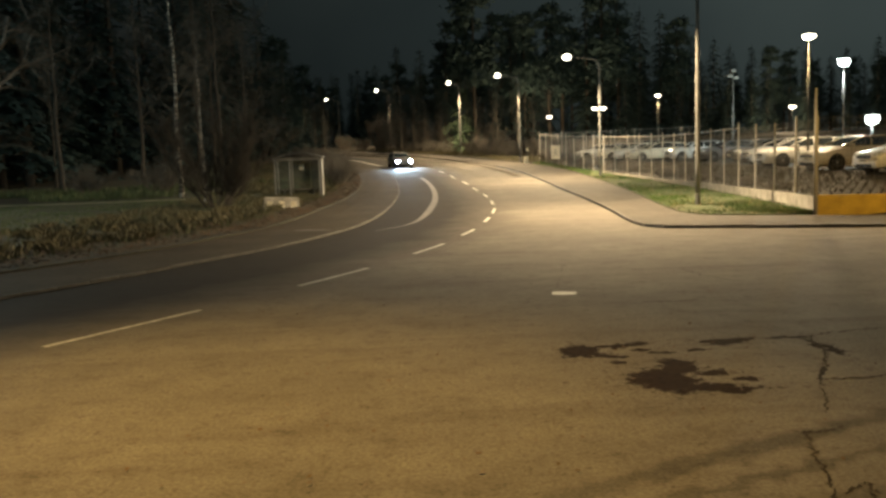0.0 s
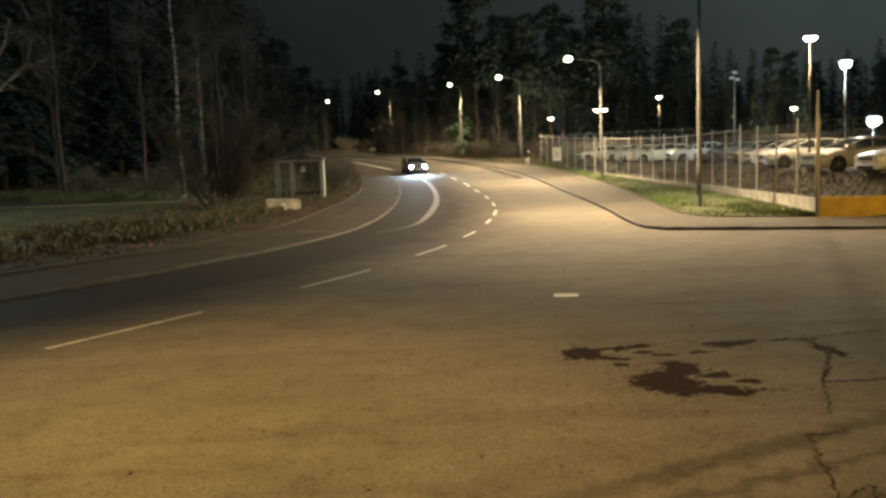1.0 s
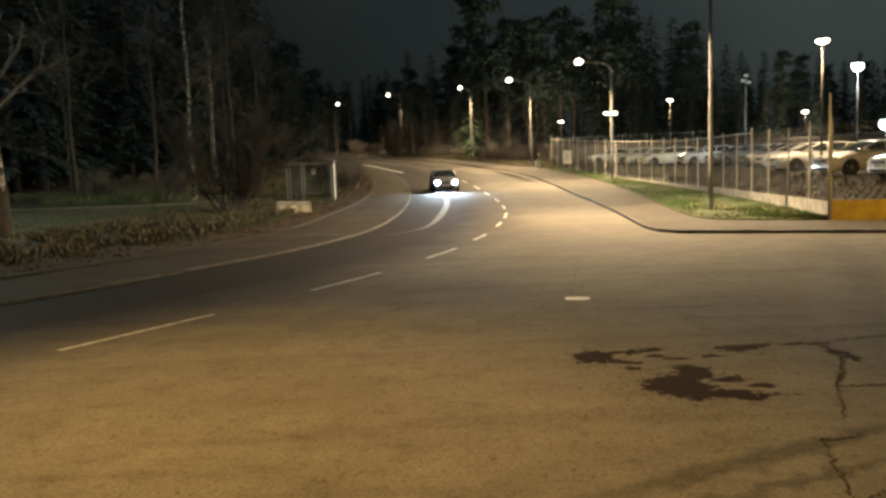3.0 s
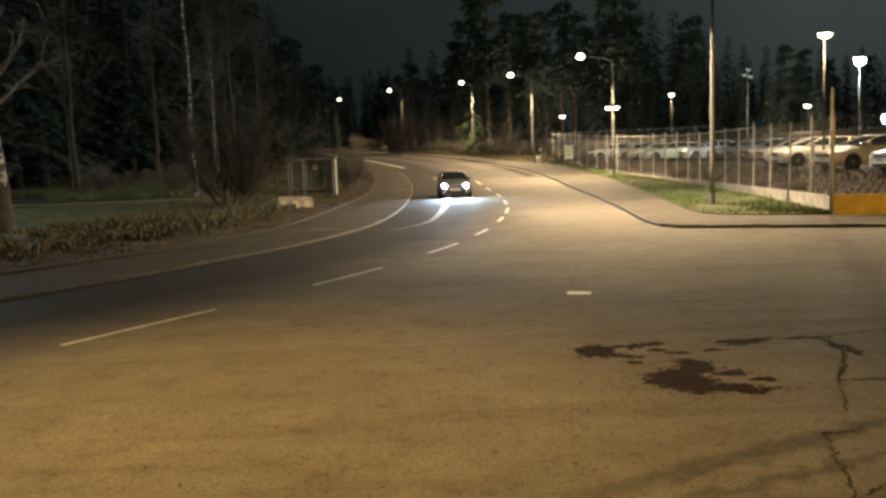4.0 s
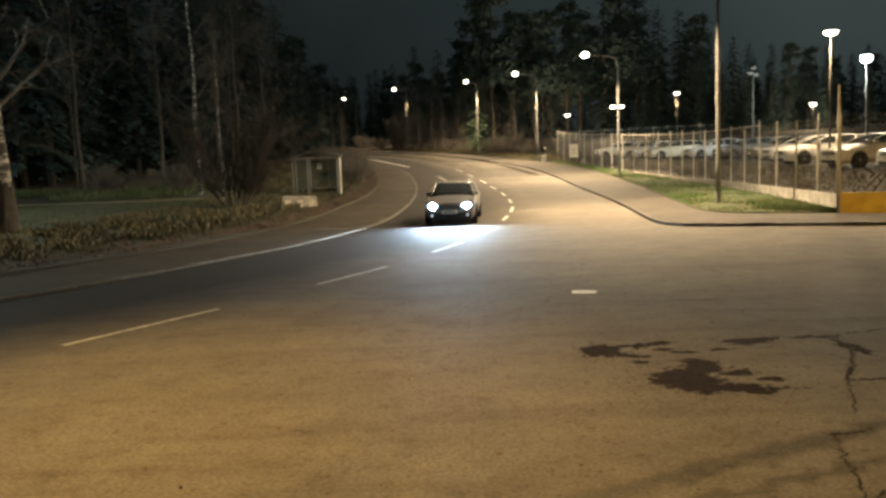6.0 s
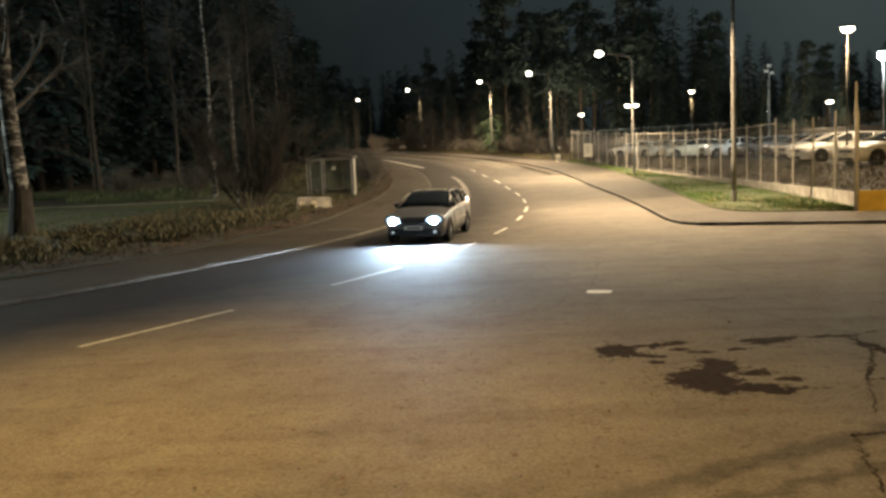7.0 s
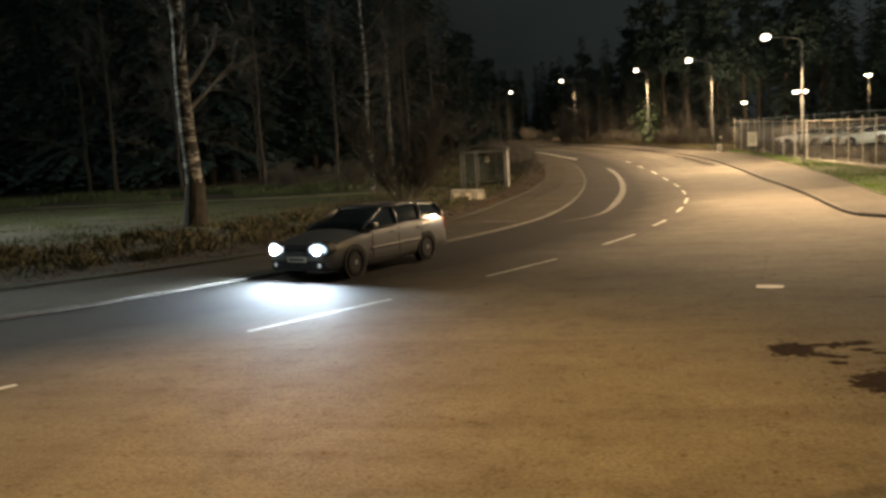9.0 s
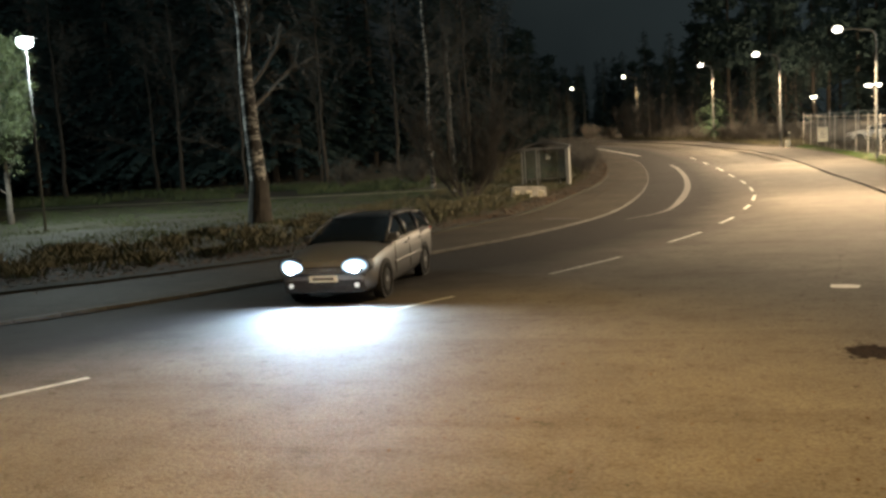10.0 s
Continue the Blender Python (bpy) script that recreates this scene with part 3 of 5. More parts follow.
def build_sides():
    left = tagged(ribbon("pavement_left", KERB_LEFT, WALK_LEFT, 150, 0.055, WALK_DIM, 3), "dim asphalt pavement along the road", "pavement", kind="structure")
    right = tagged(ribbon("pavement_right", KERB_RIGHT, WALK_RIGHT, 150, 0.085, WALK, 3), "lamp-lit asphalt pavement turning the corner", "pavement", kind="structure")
    field_far = [(-70, -28), (-64, -6), (-60, 8), (-60, 16), (-62, 24), (-64, 30), (-66, 36), (-68, 42), (-70, 48), (-71, 52), (-72, 56),
                 (-72, 60), (-70, 66), (-68, 72), (-64, 80), (-60, 88), (-56, 96), (-52, 104), (-50, 110), (-50, 118), (-56, 128), (-66, 142)]
    tagged(ribbon("meadow", WALK_LEFT, field_far, 130, 0.10, FIELD, 26, rough=0.12), "rough dark meadow with patchy autumn grass", "meadow", kind="structure")
    verge_in = WALK_RIGHT[4:15]
    verge_out = [(11.5, 26.75), (11.7, 27.6), (11.78, 28.6), (11.85, 30), (11.95, 32.4), (12.2, 37), (12.45, 42), (12.5, 48), (12.1, 56), (10.4, 66.6), (9.0, 77.8)]
    tagged(ribbon("verge", verge_in, verge_out, 70, 0.12, VERGE, 6, rough=0.12, bulge=lambda u, x, y: 0.06 * u * max(0.0, min(1.0, (y - 27) / 6))), "green grass verge strewn with yellow leaves", "verge", kind="structure")
    bank_in = [(60, 13.4), (36, 19.8), (20, 24.4), (12.2, 26.8), (12.4, 33), (12.75, 43), (12.8, 50), (12.0, 58), (10.3, 69.4), (9.2, 79)]
    lot_in = [(62, 18), (37, 24.6), (22, 29.0), (16.8, 31.5), (15.7, 35), (15.9, 43), (15.9, 50), (15.0, 58), (13.2, 69.4), (12.2, 80)]
    tagged(ribbon("earth_bank", bank_in, lot_in, 90, 0.02, BANK_SOIL, 8, rough=0.09, bulge=lambda u, x, y: max(0.0, 1.03 - terr(x, y)) * u ** 0.7), "dark bare earth bank below the car park", "bank", kind="structure")
    lot_out = [(150, 45), (120, 60), (100, 75), (95, 85), (95, 100), (95, 115), (95, 130), (90, 150), (70, 160), (40, 160)]

    def bank(u, x, y):
        return max(0.0, 1.02 - terr(x, y))
    tagged(ribbon("parking_lot", lot_in, lot_out, 70, 0.04, LOT, 44, bulge=bank), "raised asphalt car park behind a dark earth bank", "car park", kind="structure")
    wood_in = WALK_RIGHT[14:]
    wood_out = [(60, 175), (55, 180), (50, 185), (40, 190), (30, 195), (15, 200), (-10, 205), (-40, 210)]
    tagged(ribbon("wood_floor", wood_in, wood_out, 50, 0.16, SOIL, 20, rough=0.3), "dark woodland floor with fallen leaves", "ground", kind="structure")
    kerb_row(KERB_LEFT[3:17], 110, left, 0.06)
    kerb_row(KERB_RIGHT[2:15], 85, right, 0.092)


build_ground()
road = build_road()
build_markings(road)
build_sides()


# ---- street lamps ----
def street_lamp(x, y, height, arm_to, lit=True, watts=0.0, colour=WARM, thick=0.085, tilt=0.36, cone=152):
    """A tapered steel column with a curved arm and a lit head; arm_to is the plan place of the head."""
    z = terr(x, y) + 0.1
    t = thing("street_lamp", "tall grey steel street lamp with curved arm, lit", "street lamp", "street lamps along the road", m=pose(x, y, z))
    d = Vector((arm_to[0] - x, arm_to[1] - y, 0))
    reach = d.length
    d.normalize()
    bm = bmesh.new()
    tube(bm, [(0, 0, -0.3), (0, 0, 0.45)], thick * 1.16, 16)
    part("base_sleeve", bm, STEEL, t)
    bm = bmesh.new()
    h = height - 0.25
    tube(bm, [(0, 0, 0.4), (0, 0, 1.5), (0, 0, h * 0.6), (0, 0, h - 0.7)], [thick * 1.03, thick, thick * 0.85, thick * 0.7], 12)
    part("column", bm, STEEL, t, smooth=True)
    bm = bmesh.new()
    pts = [Vector((0, 0, h - 0.7)), Vector((0, 0, h - 0.35)) + d * 0.04, Vector((0, 0, h - 0.1)) + d * 0.2, Vector((0, 0, h)) + d * 0.5, Vector((0, 0, height - 0.12)) + d * (reach - 0.3)]
    tube(bm, pts, [thick * 0.7, thick * 0.66, thick * 0.6, thick * 0.5, thick * 0.42], 10)
    part("arm", bm, STEEL, t, smooth=True)
    ang = math.degrees(math.atan2(d.y, d.x))
    m = pose(*(d * reach), 0, 0, ang) @ pose(0, 0, height - 0.1)
    bm = bmesh.new()
    rings = [(-0.42, 0.05, 0.05), (-0.3, 0.11, 0.09), (0.0, 0.17, 0.12), (0.3, 0.15, 0.09), (0.4, 0.06, 0.04)]
    prev = None
    for rx, w, hh in rings:
        ring = [bm.verts.new(m @ Vector((rx, w * math.cos(a), max(-0.02, hh * math.sin(a))))) for a in np.linspace(0, 2 * math.pi, 12, endpoint=False)]
        if prev:
            for k in range(12):
                bm.faces.new((prev[k], prev[(k + 1) % 12], ring[(k + 1) % 12], ring[k]))
        else:
            bm.faces.new(ring[::-1])
        prev = ring
    bm.faces.new(prev)
    head = part("lamp_head", bm, STEEL, t, smooth=True)
    bm = bmesh.new()
    bmesh.ops.create_uvsphere(bm, u_segments=14, v_segments=8, radius=1.0, matrix=m @ Matrix.Translation((0.02, 0, -0.02)) @ Matrix.Diagonal((0.30, 0.22, 0.20, 1)))
    part("lens", bm, LAMP_WARM, head, "glowing lamp bowl", smooth=True)
    if watts:
        p = d * reach
        lamp_light(x + p.x, y + p.y, z + height - 0.36, watts, colour, cone=cone, lean=(d.x * tilt, d.y * tilt))
    return t


street_lamp(9.28, 31.41, 8.5, (6.4, 31.6), watts=WATTS["p0"], colour=WARM, thick=0.088, tilt=0.3, cone=150)
street_lamp(10.62, 57.76, 7.9, (8.45, 57.2), watts=WATTS["p1"], colour=WARM)
street_lamp(7.17, 77.7, 7.75, (5.3, 77.0), watts=WATTS["p2"], colour=WARM, cone=162)
street_lamp(2.39, 96.96, 7.85, (1.25, 95.6), watts=WATTS["p3"], colour=WARM, cone=176)
street_lamp(-6.56, 118.97, 7.9, (-8.1, 117.6), watts=WATTS["p4"], colour=WARM, cone=176)
street_lamp(-15.6, 138.0, 7.6, (-17.3, 137.0), watts=0, colour=WARM)
street_lamp(BACK[0] - 2.3, BACK[1] - 2.4, 8.0, BACK, watts=WATTS["back"], colour=SODIUM, tilt=-0.15, cone=118)
street_lamp(17.2, 22.6, 8.0, (16.4, 20.4), watts=WATTS["side"], colour=SODIUM, tilt=0.0, cone=178)



# ---- car park lamps ----
def lot_lamp(x, y, top, heads=1, cool=False, size=0.28, watts=0.0, lean=0.0):
    z = max(terr(x, y), 1.0 if x > 0 else 0.1)
    t = thing("lot_lamp", "slim post-top car park lamp, glowing %s" % ("cold white" if cool else "warm white"), "lamp post", "lamps in the car park", m=pose(x, y, z, 0, lean, 0))
    hh = top - z
    bm = bmesh.new()
    tube(bm, [(0, 0, -0.2), (0, 0, hh * 0.5), (0, 0, hh - 0.2)], [0.055, 0.048, 0.04], 10)
    part("column", bm, LOT_STEEL, t, smooth=True)
    for k in range(heads):
        off = (k - (heads - 1) / 2) * 1.0
        bm = bmesh.new()
        if heads > 1:
            tube(bm, [(0, 0, hh - 0.3), (off, 0, hh - 0.15)], 0.04, 8)
        tube(bm, [(off, 0, hh + 0.6 * size), (off, 0, hh + 0.75 * size), (off, 0, hh + 0.95 * size)], [size * 1.45, size * 1.05, 0.05], 16)
        head = part("lamp_head", bm, STEEL, t, smooth=True)
        bm = bmesh.new()
        bmesh.ops.create_uvsphere(bm, u_segments=14, v_segments=8, radius=1.0, matrix=Matrix.Translation((off, 0, hh)) @ Matrix.Diagonal((size * 1.1, size * 1.1, size * (0.9 if cool else 0.55), 1)))
        for low in (-0.22, 0.12, 0.42):
            wide = 1.05 if cool else 1.55 if low > 0 else 1.2
            tube(bm, [(off, 0, hh + low * size), (off, 0, hh + (low + 0.10) * size)], [size * wide, size * wide * 0.94], 16)
        part("lens", bm, LAMP_COOL if cool else LAMP_WARM, head, "glowing lens", smooth=True)
    if watts:
        globe_light(x - 0.12, y + 0.55, z + hh - size - 0.02, watts, COOL if cool else WARM)
    return t


lot_lamp(17.7, 139.9, 7.0, size=0.32, watts=WATTS["far"])
lot_lamp(20.8, 113.6, 7.0, heads=2, size=0.30, watts=WATTS["far"])
lot_lamp(21.8, 87.1, 7.0, size=0.20, watts=WATTS["lot"])
lot_lamp(54.2, 163.8, 7.0, size=0.46)
lot_lamp(53.8, 133.3, 7.0, size=0.36, watts=WATTS["far"])
lot_lamp(17.2, 40.8, 7.0, size=0.20, watts=WATTS["lot"])
lot_lamp(25.4, 55.0, 7.0, cool=True, size=0.32, watts=WATTS["lot"])
lot_lamp(29.7, 60.0, 3.5, cool=True, size=0.42, watts=WATTS["lot"] * 0.5)
lot_lamp(62.0, 120.0, 6.2, size=0.3)
field_lamp = lot_lamp(-26.4, 31.0, 7.95, cool=True, size=0.30, watts=WATTS["field"])
tagged(field_lamp, "slim post-top lamp glowing cold white among leaves by the meadow", group="lamps by the meadow")


# ---- fence round the car park ----
def build_fence():
    fence = thing("fence", "tall pale wire-mesh fence on a low concrete plinth", "fence")
    run, length = smooth_line(FENCE, 24)
    runs = [run, smooth_line([(11.56, 26.75), (14.0, 26.1), (18, 25.0), (30, 21.8)], 9)[0], smooth_line([(8.95, 78.0), (13, 80.5), (26, 86)], 8)[0]]
    height = 2.95
    bm = bmesh.new()
    box(bm, -0.028, -0.028, -0.2, 0.028, 0.028, height + 0.12, bev=0.006)
    post = part("post", bm, POST_PAINT, fence)
    first_post = True
    rnd = random.Random(3)
    for r, line in enumerate(runs):
        step = float(np.linalg.norm(line[1] - line[0]))
        bm = bmesh.new()
        for k in range(15):
            z = 0.62 + k * (height - 0.66) / 14
            box(bm, 0.03, -0.003, z - 0.003, step - 0.03, 0.003, z + 0.003)
        for k in range(int(step / 0.13)):
            x = 0.06 + k * 0.13
            box(bm, x - 0.0025, 0.004, 0.6, x + 0.0025, 0.008, height - 0.02)
        mesh = part("mesh_panel", bm, STEEL, fence)
        bm = bmesh.new()
        box(bm, 0.04, -0.03, -0.25, step - 0.04, 0.03, 0.56, bev=0.008)
        plinth = part("plinth_panel", bm, YELLOW if r == 1 else CONCRETE, fence, "yellow painted plinth board" if r == 1 else "")
        pieces = [mesh, plinth]
        if r != 1:
            bm = bmesh.new()
            box(bm, 0.0, -0.02, height - 0.02, step, 0.02, height + 0.02)
            rail = part("top_rail", bm, POST_PAINT, fence)
            pieces.append(rail)
        for i, (a, b) in enumerate(zip(line, line[1:])):
            ang = math.degrees(math.atan2(*(b - a)[::-1]))
            base = max(terr(*a), 0.0) + (0.05 - 0.011 * min(45.0, a[1] - 27) if r != 1 else 0.1)
            nxt = max(terr(*b), 0.0) + (0.05 - 0.011 * min(45.0, b[1] - 27) if r != 1 else 0.1)
            m = pose(a[0], a[1], base, 0, -math.degrees(math.atan2(nxt - base, step)), ang)
            for ob in pieces if r != 0 or i > 3 else pieces[:2]:
                if i == 0:
                    ob.matrix_basis = m
                else:
                    again(ob.name.split(".")[0], ob.data, fence, m)
            pm = pose(a[0], a[1], base + rnd.uniform(-0.1, 0.12), rnd.uniform(-0.6, 0.6), rnd.uniform(-0.6, 0.6), ang)
            if first_post:
                post.matrix_basis, first_post = pm, False
            else:
                again("post", post.data, fence, pm)
        if r == 0:
            rail.matrix_basis = pose(line[4][0], line[4][1], max(terr(*line[4]), 0) + 0.05 - 0.011 * (line[4][1] - 27), 0, 0, math.degrees(math.atan2(*(line[5] - line[4])[::-1])))
    bm = bmesh.new()
    tube(bm, [(0, 0, -0.2), (0, 0, 3.95)], [0.042, 0.036], 10)
    corner = part("corner_post", bm, POST_PAINT, fence, smooth=True)
    corner.matrix_basis = pose(11.47, 26.66, -0.05)
    sign = thing("fence_sign", "pale rectangular notice plate fixed to the mesh fence", "sign", m=pose(9.15, 68.9, 1.42, 0, 0, -22))
    bm = bmesh.new()
    box(bm, -0.35, -0.012, 0.0, 0.35, 0.012, 1.05, bev=0.006)
    part("plate", bm, SIGN_WHITE, sign)
    for k in range(4):
        bm = bmesh.new()
        box(bm, -0.2, -0.018, 0.28 + 0.15 * k, 0.2 - 0.08 * (k % 2), -0.014, 0.31 + 0.15 * k)
        part("printed_bar", bm, BAR_INK, sign)


build_fence()


# ---- bus stop ----
def build_shelter():
    t = thing("bus_shelter", "small glass and steel bus shelter with a pale end panel", "bus shelter", m=pose(-7.9, 49.0, terr(0, 49) + 0.04, 0, 0, 4))
    w, d, h = 1.27, 0.7, 2.2
    bm = bmesh.new()
    box(bm, -0.04, -0.04, 0, 0.04, 0.04, h, bev=0.008)
    first = part("post", bm, SHELTER_PAINT, t)
    first.matrix_basis = pose(-w, -d, 0)
    for x, y in ((-w, d), (w, -d), (w, d), (-0.45, -d), (-0.45, d)):
        again("post", first.data, t, pose(x, y, 0))
    bm = bmesh.new()
    for k in range(7):
        a0, a1 = -1 + 2 * k / 7, -1 + 2 * (k + 1) / 7
        z0, z1 = h + 0.28 * (1 - a0 * a0), h + 0.28 * (1 - a1 * a1)
        vs = [bm.verts.new(c) for c in ((a0 * (w + 0.15), -d - 0.2, z0), (a1 * (w + 0.15), -d - 0.2, z1), (a1 * (w + 0.15), d + 0.2, z1), (a0 * (w + 0.15), d + 0.2, z0))]
        bm.faces.new(vs)
        vs2 = [bm.verts.new(v.co + Vector((0, 0, 0.05))) for v in vs]
        bm.faces.new(vs2[::-1])
        for i in range(4):
            bm.faces.new((vs[i], vs[(i + 1) % 4], vs2[(i + 1) % 4], vs2[i]))
    bmesh.ops.remove_doubles(bm, verts=bm.verts, dist=0.001)
    bmesh.ops.recalc_face_normals(bm, faces=bm.faces)
    part("roof", bm, DARK_METAL, t)
    for x0, x1 in ((-w + 0.05, -0.5), (-0.4, 0.55), (0.6, w - 0.05)):
        bm = bmesh.new()
        box(bm, x0, d - 0.006, 0.25, x1, d + 0.006, h - 0.15)
        part("pane", bm, SHELTER_GLASS, t)
    bm = bmesh.new()
    box(bm, -w - 0.006, -d + 0.05, 0.25, -w + 0.006, d - 0.05, h - 0.15)
    part("pane", bm, SHELTER_GLASS, t)
    bm = bmesh.new()
    box(bm, w - 0.04, -d + 0.05, 0.1, w + 0.04, d - 0.05, h - 0.05, bev=0.02)
    end = part("end_panel", bm, CONCRETE, t, "pale poster panel")
    bm = bmesh.new()
    box(bm, w - 0.14, -d - 0.035, 0.15, w - 0.02, -d + 0.04, h - 0.1, bev=0.01)
    part("panel_edge", bm, SHELTER_PAINT, end)
    for y in (-d - 0.16, d + 0.16):
        for x0, x1, z0, z1 in ((-w - 0.12, -0.4, h + 0.02, h + 0.30), (-0.4, 0.4, h + 0.30, h + 0.30), (0.4, w + 0.12, h + 0.30, h + 0.02)):
            bm = bmesh.new()
            tube(bm, [(x0, y, z0), (x1, y, z1)], 0.035, 6)
            part("fascia", bm, SHELTER_PAINT, t)
    bm = bmesh.new()
    box(bm, -w, -d - 0.02, h - 0.06, w, -d + 0.02, h, bev=0.005)
    part("lintel", bm, SHELTER_PAINT, t)
    bm = bmesh.new()
    box(bm, -0.05, d - 0.02, 1.55, 0.2, d - 0.008, 1.9)
    part("timetable", bm, SIGN_WHITE, t, "small white timetable sheet")
    bm = bmesh.new()
    box(bm, -1.1, d - 0.5, 0.43, 0.9, d - 0.12, 0.48, bev=0.01)
    seat = part("bench", bm, TWIG, t)
    for x in (-0.9, 0.7):
        bm = bmesh.new()
        box(bm, x - 0.03, d - 0.45, 0, x + 0.03, d - 0.17, 0.43)
        part("bench_leg", bm, STEEL, seat)
    block = thing("concrete_block", "pale weathered concrete barrier block on the pavement edge", "barrier", m=pose(-7.12, 38.7, terr(0, 40) + 0.06, 0, 3, 14))
    bm = bmesh.new()
    vs = box(bm, -0.8, -0.3, -0.1, 0.8, 0.3, 0.56)
    for v in vs:
        if v.co.z > 0.3:
            v.co.y *= 0.62
            v.co.x *= 0.94
    bmesh.ops.bevel(bm, geom=list(bm.edges), offset=0.04, segments=2, affect="EDGES")
    part("body", bm, CONCRETE, block)
    for x in (-0.52, 0.0, 0.52):
        bm = bmesh.new()
        vs = [bm.verts.new(c) for c in ((x - 0.13, -0.262, 0.12), (x + 0.13, -0.262, 0.12), (x + 0.12, -0.222, 0.40), (x - 0.12, -0.222, 0.40))]
        f = bm.faces.new(vs)
        bmesh.ops.solidify(bm, geom=[f], thickness=0.012)
        part("reflective_patch", bm, SIGN_WHITE, block)
    for x in (-0.5, 0.5):
        bm = bmesh.new()
        tube(bm, [(x, 0, 0.5), (x, 0, 0.6), (x + 0.08, 0, 0.63), (x + 0.16, 0, 0.6), (x + 0.16, 0, 0.5)], 0.012, 6)
        part("lifting_loop", bm, DARK_METAL, block)
    mp = thing("marker_post", "white utility marker post beside a lamp column", "post", m=pose(7.55, 76.4, terr(0, 76.4) + 0.1))
    bm = bmesh.new()
    box(bm, -0.19, -0.12, 0, 0.19, 0.12, 0.56, bev=0.02)
    part("cabinet", bm, SIGN_WHITE, mp)
    bm = bmesh.new()
    tube(bm, [(0.12, 0, 0.5), (0.12, 0, 1.25)], 0.025, 8)
    part("pole", bm, STEEL, mp)
    bm = bmesh.new()
    box(bm, 0.04, -0.03, 1.08, 0.20, 0.03, 1.25, bev=0.01)
    part("plate", bm, SIGN_WHITE, mp)
    mast = thing("camera_mast", "slim unlit grey mast with a small head", "mast", m=pose(23.5, 70.0, 1.0))
    bm = bmesh.new()
    tube(bm, [(0, 0, -0.2), (0, 0, 6.9)], [0.08, 0.05], 10)
    part("column", bm, STEEL, mast, smooth=True)
    for k, (x, z) in enumerate(((-0.25, 6.45), (0.2, 6.3), (0.0, 6.85))):
        bm = bmesh.new()
        box(bm, x - 0.2, -0.14, z - 0.12, x + 0.2, 0.14, z + 0.12, bev=0.03)
        part("head", bm, STEEL, mast)


build_shelter()


# ---- cars ----
def car_loft(bm, stations, mirror=True):
    """A smooth shell through cross-sections, each a list of (y, z) from the keel to the top, mirrored."""
    rings = []
    for x, sec in stations:
        half = [(y, z) for y, z in sec]
        ring = [bm.verts.new((x, y, z)) for y, z in half] + [bm.verts.new((x, -y, z)) for y, z in half[::-1]]
        rings.append(ring)
    k = len(rings[0])
    for a, b in zip(rings, rings[1:]):
        for i in range(k):
            bm.faces.new((a[i], b[i], b[(i + 1) % k], a[(i + 1) % k]))
    bm.faces.new(rings[0])
    bm.faces.new(rings[-1][::-1])
    bmesh.ops.recalc_face_normals(bm, faces=bm.faces)


def car_shell(owner, stations, sort, material):
    """A shell through cross-sections, split into panels: sort gives the panel's name for each patch, or None."""
    panels = {}
    for (x0, s0), (x1, s1) in zip(stations, stations[1:]):
        for k in range(len(s0) - 1):
            for side in (1, -1):
                name = sort((x0 + x1) / 2, k, side)
                if name is None:
                    continue
                quad = [(x0, s0[k][0] * side, s0[k][1]), (x1, s1[k][0] * side, s1[k][1]), (x1, s1[k + 1][0] * side, s1[k + 1][1]), (x0, s0[k + 1][0] * side, s0[k + 1][1])]
                panels.setdefault(name, []).append(quad if side > 0 else quad[::-1])
    ends = ((stations[0], 1), (stations[-1], -1))
    for (x, sec), way in ends:
        name = sort(x - 0.001 * way, len(sec) - 2, 1)
        if name:
            loop = [(x, y, z) for y, z in sec] + [(x, -y, z) for y, z in sec[-2:0:-1]]
            panels.setdefault(name, []).append(loop if way > 0 else loop[::-1])
    for name, faces in panels.items():
        bm = bmesh.new()
        for f in faces:
            keep = [c for i, c in enumerate(f) if (Vector(c) - Vector(f[i - 1])).length > 1e-5]
            if len(keep) > 2:
                bm.faces.new([bm.verts.new(c) for c in keep])
        bmesh.ops.remove_doubles(bm, verts=bm.verts, dist=1e-4)
        part(name.split()[0], bm, material, owner, smooth=True)


def wheel_meshes():
    bm = bmesh.new()
    prof = [(0.21, -0.10), (0.285, -0.10), (0.308, -0.075), (0.312, 0.0), (0.308, 0.075), (0.285, 0.10), (0.21, 0.10), (0.21, -0.10)]
    rings = [[bm.verts.new((r * math.cos(a), y, r * math.sin(a))) for a in np.linspace(0, 2 * math.pi, 28, endpoint=False)] for r, y in prof[:-1]]
    for a, b in zip(rings, rings[1:] + rings[:1]):
        for i in range(28):
            bm.faces.new((a[i], a[(i + 1) % 28], b[(i + 1) % 28], b[i]))
    bmesh.ops.recalc_face_normals(bm, faces=bm.faces)
    rim = bmesh.new()
    tube(rim, [(0, -0.06, 0), (0, 0.085, 0)], 0.055, 12)
    for k in range(5):
        m = Matrix.Rotation(2 * math.pi * k / 5, 4, "Y")
        box(rim, 0.03, 0.035, -0.035, 0.205, 0.075, 0.035, m, bev=0.008)
    tube(rim, [(0, -0.05, 0), (0, -0.04, 0)], 0.205, 24)
    return bm, rim


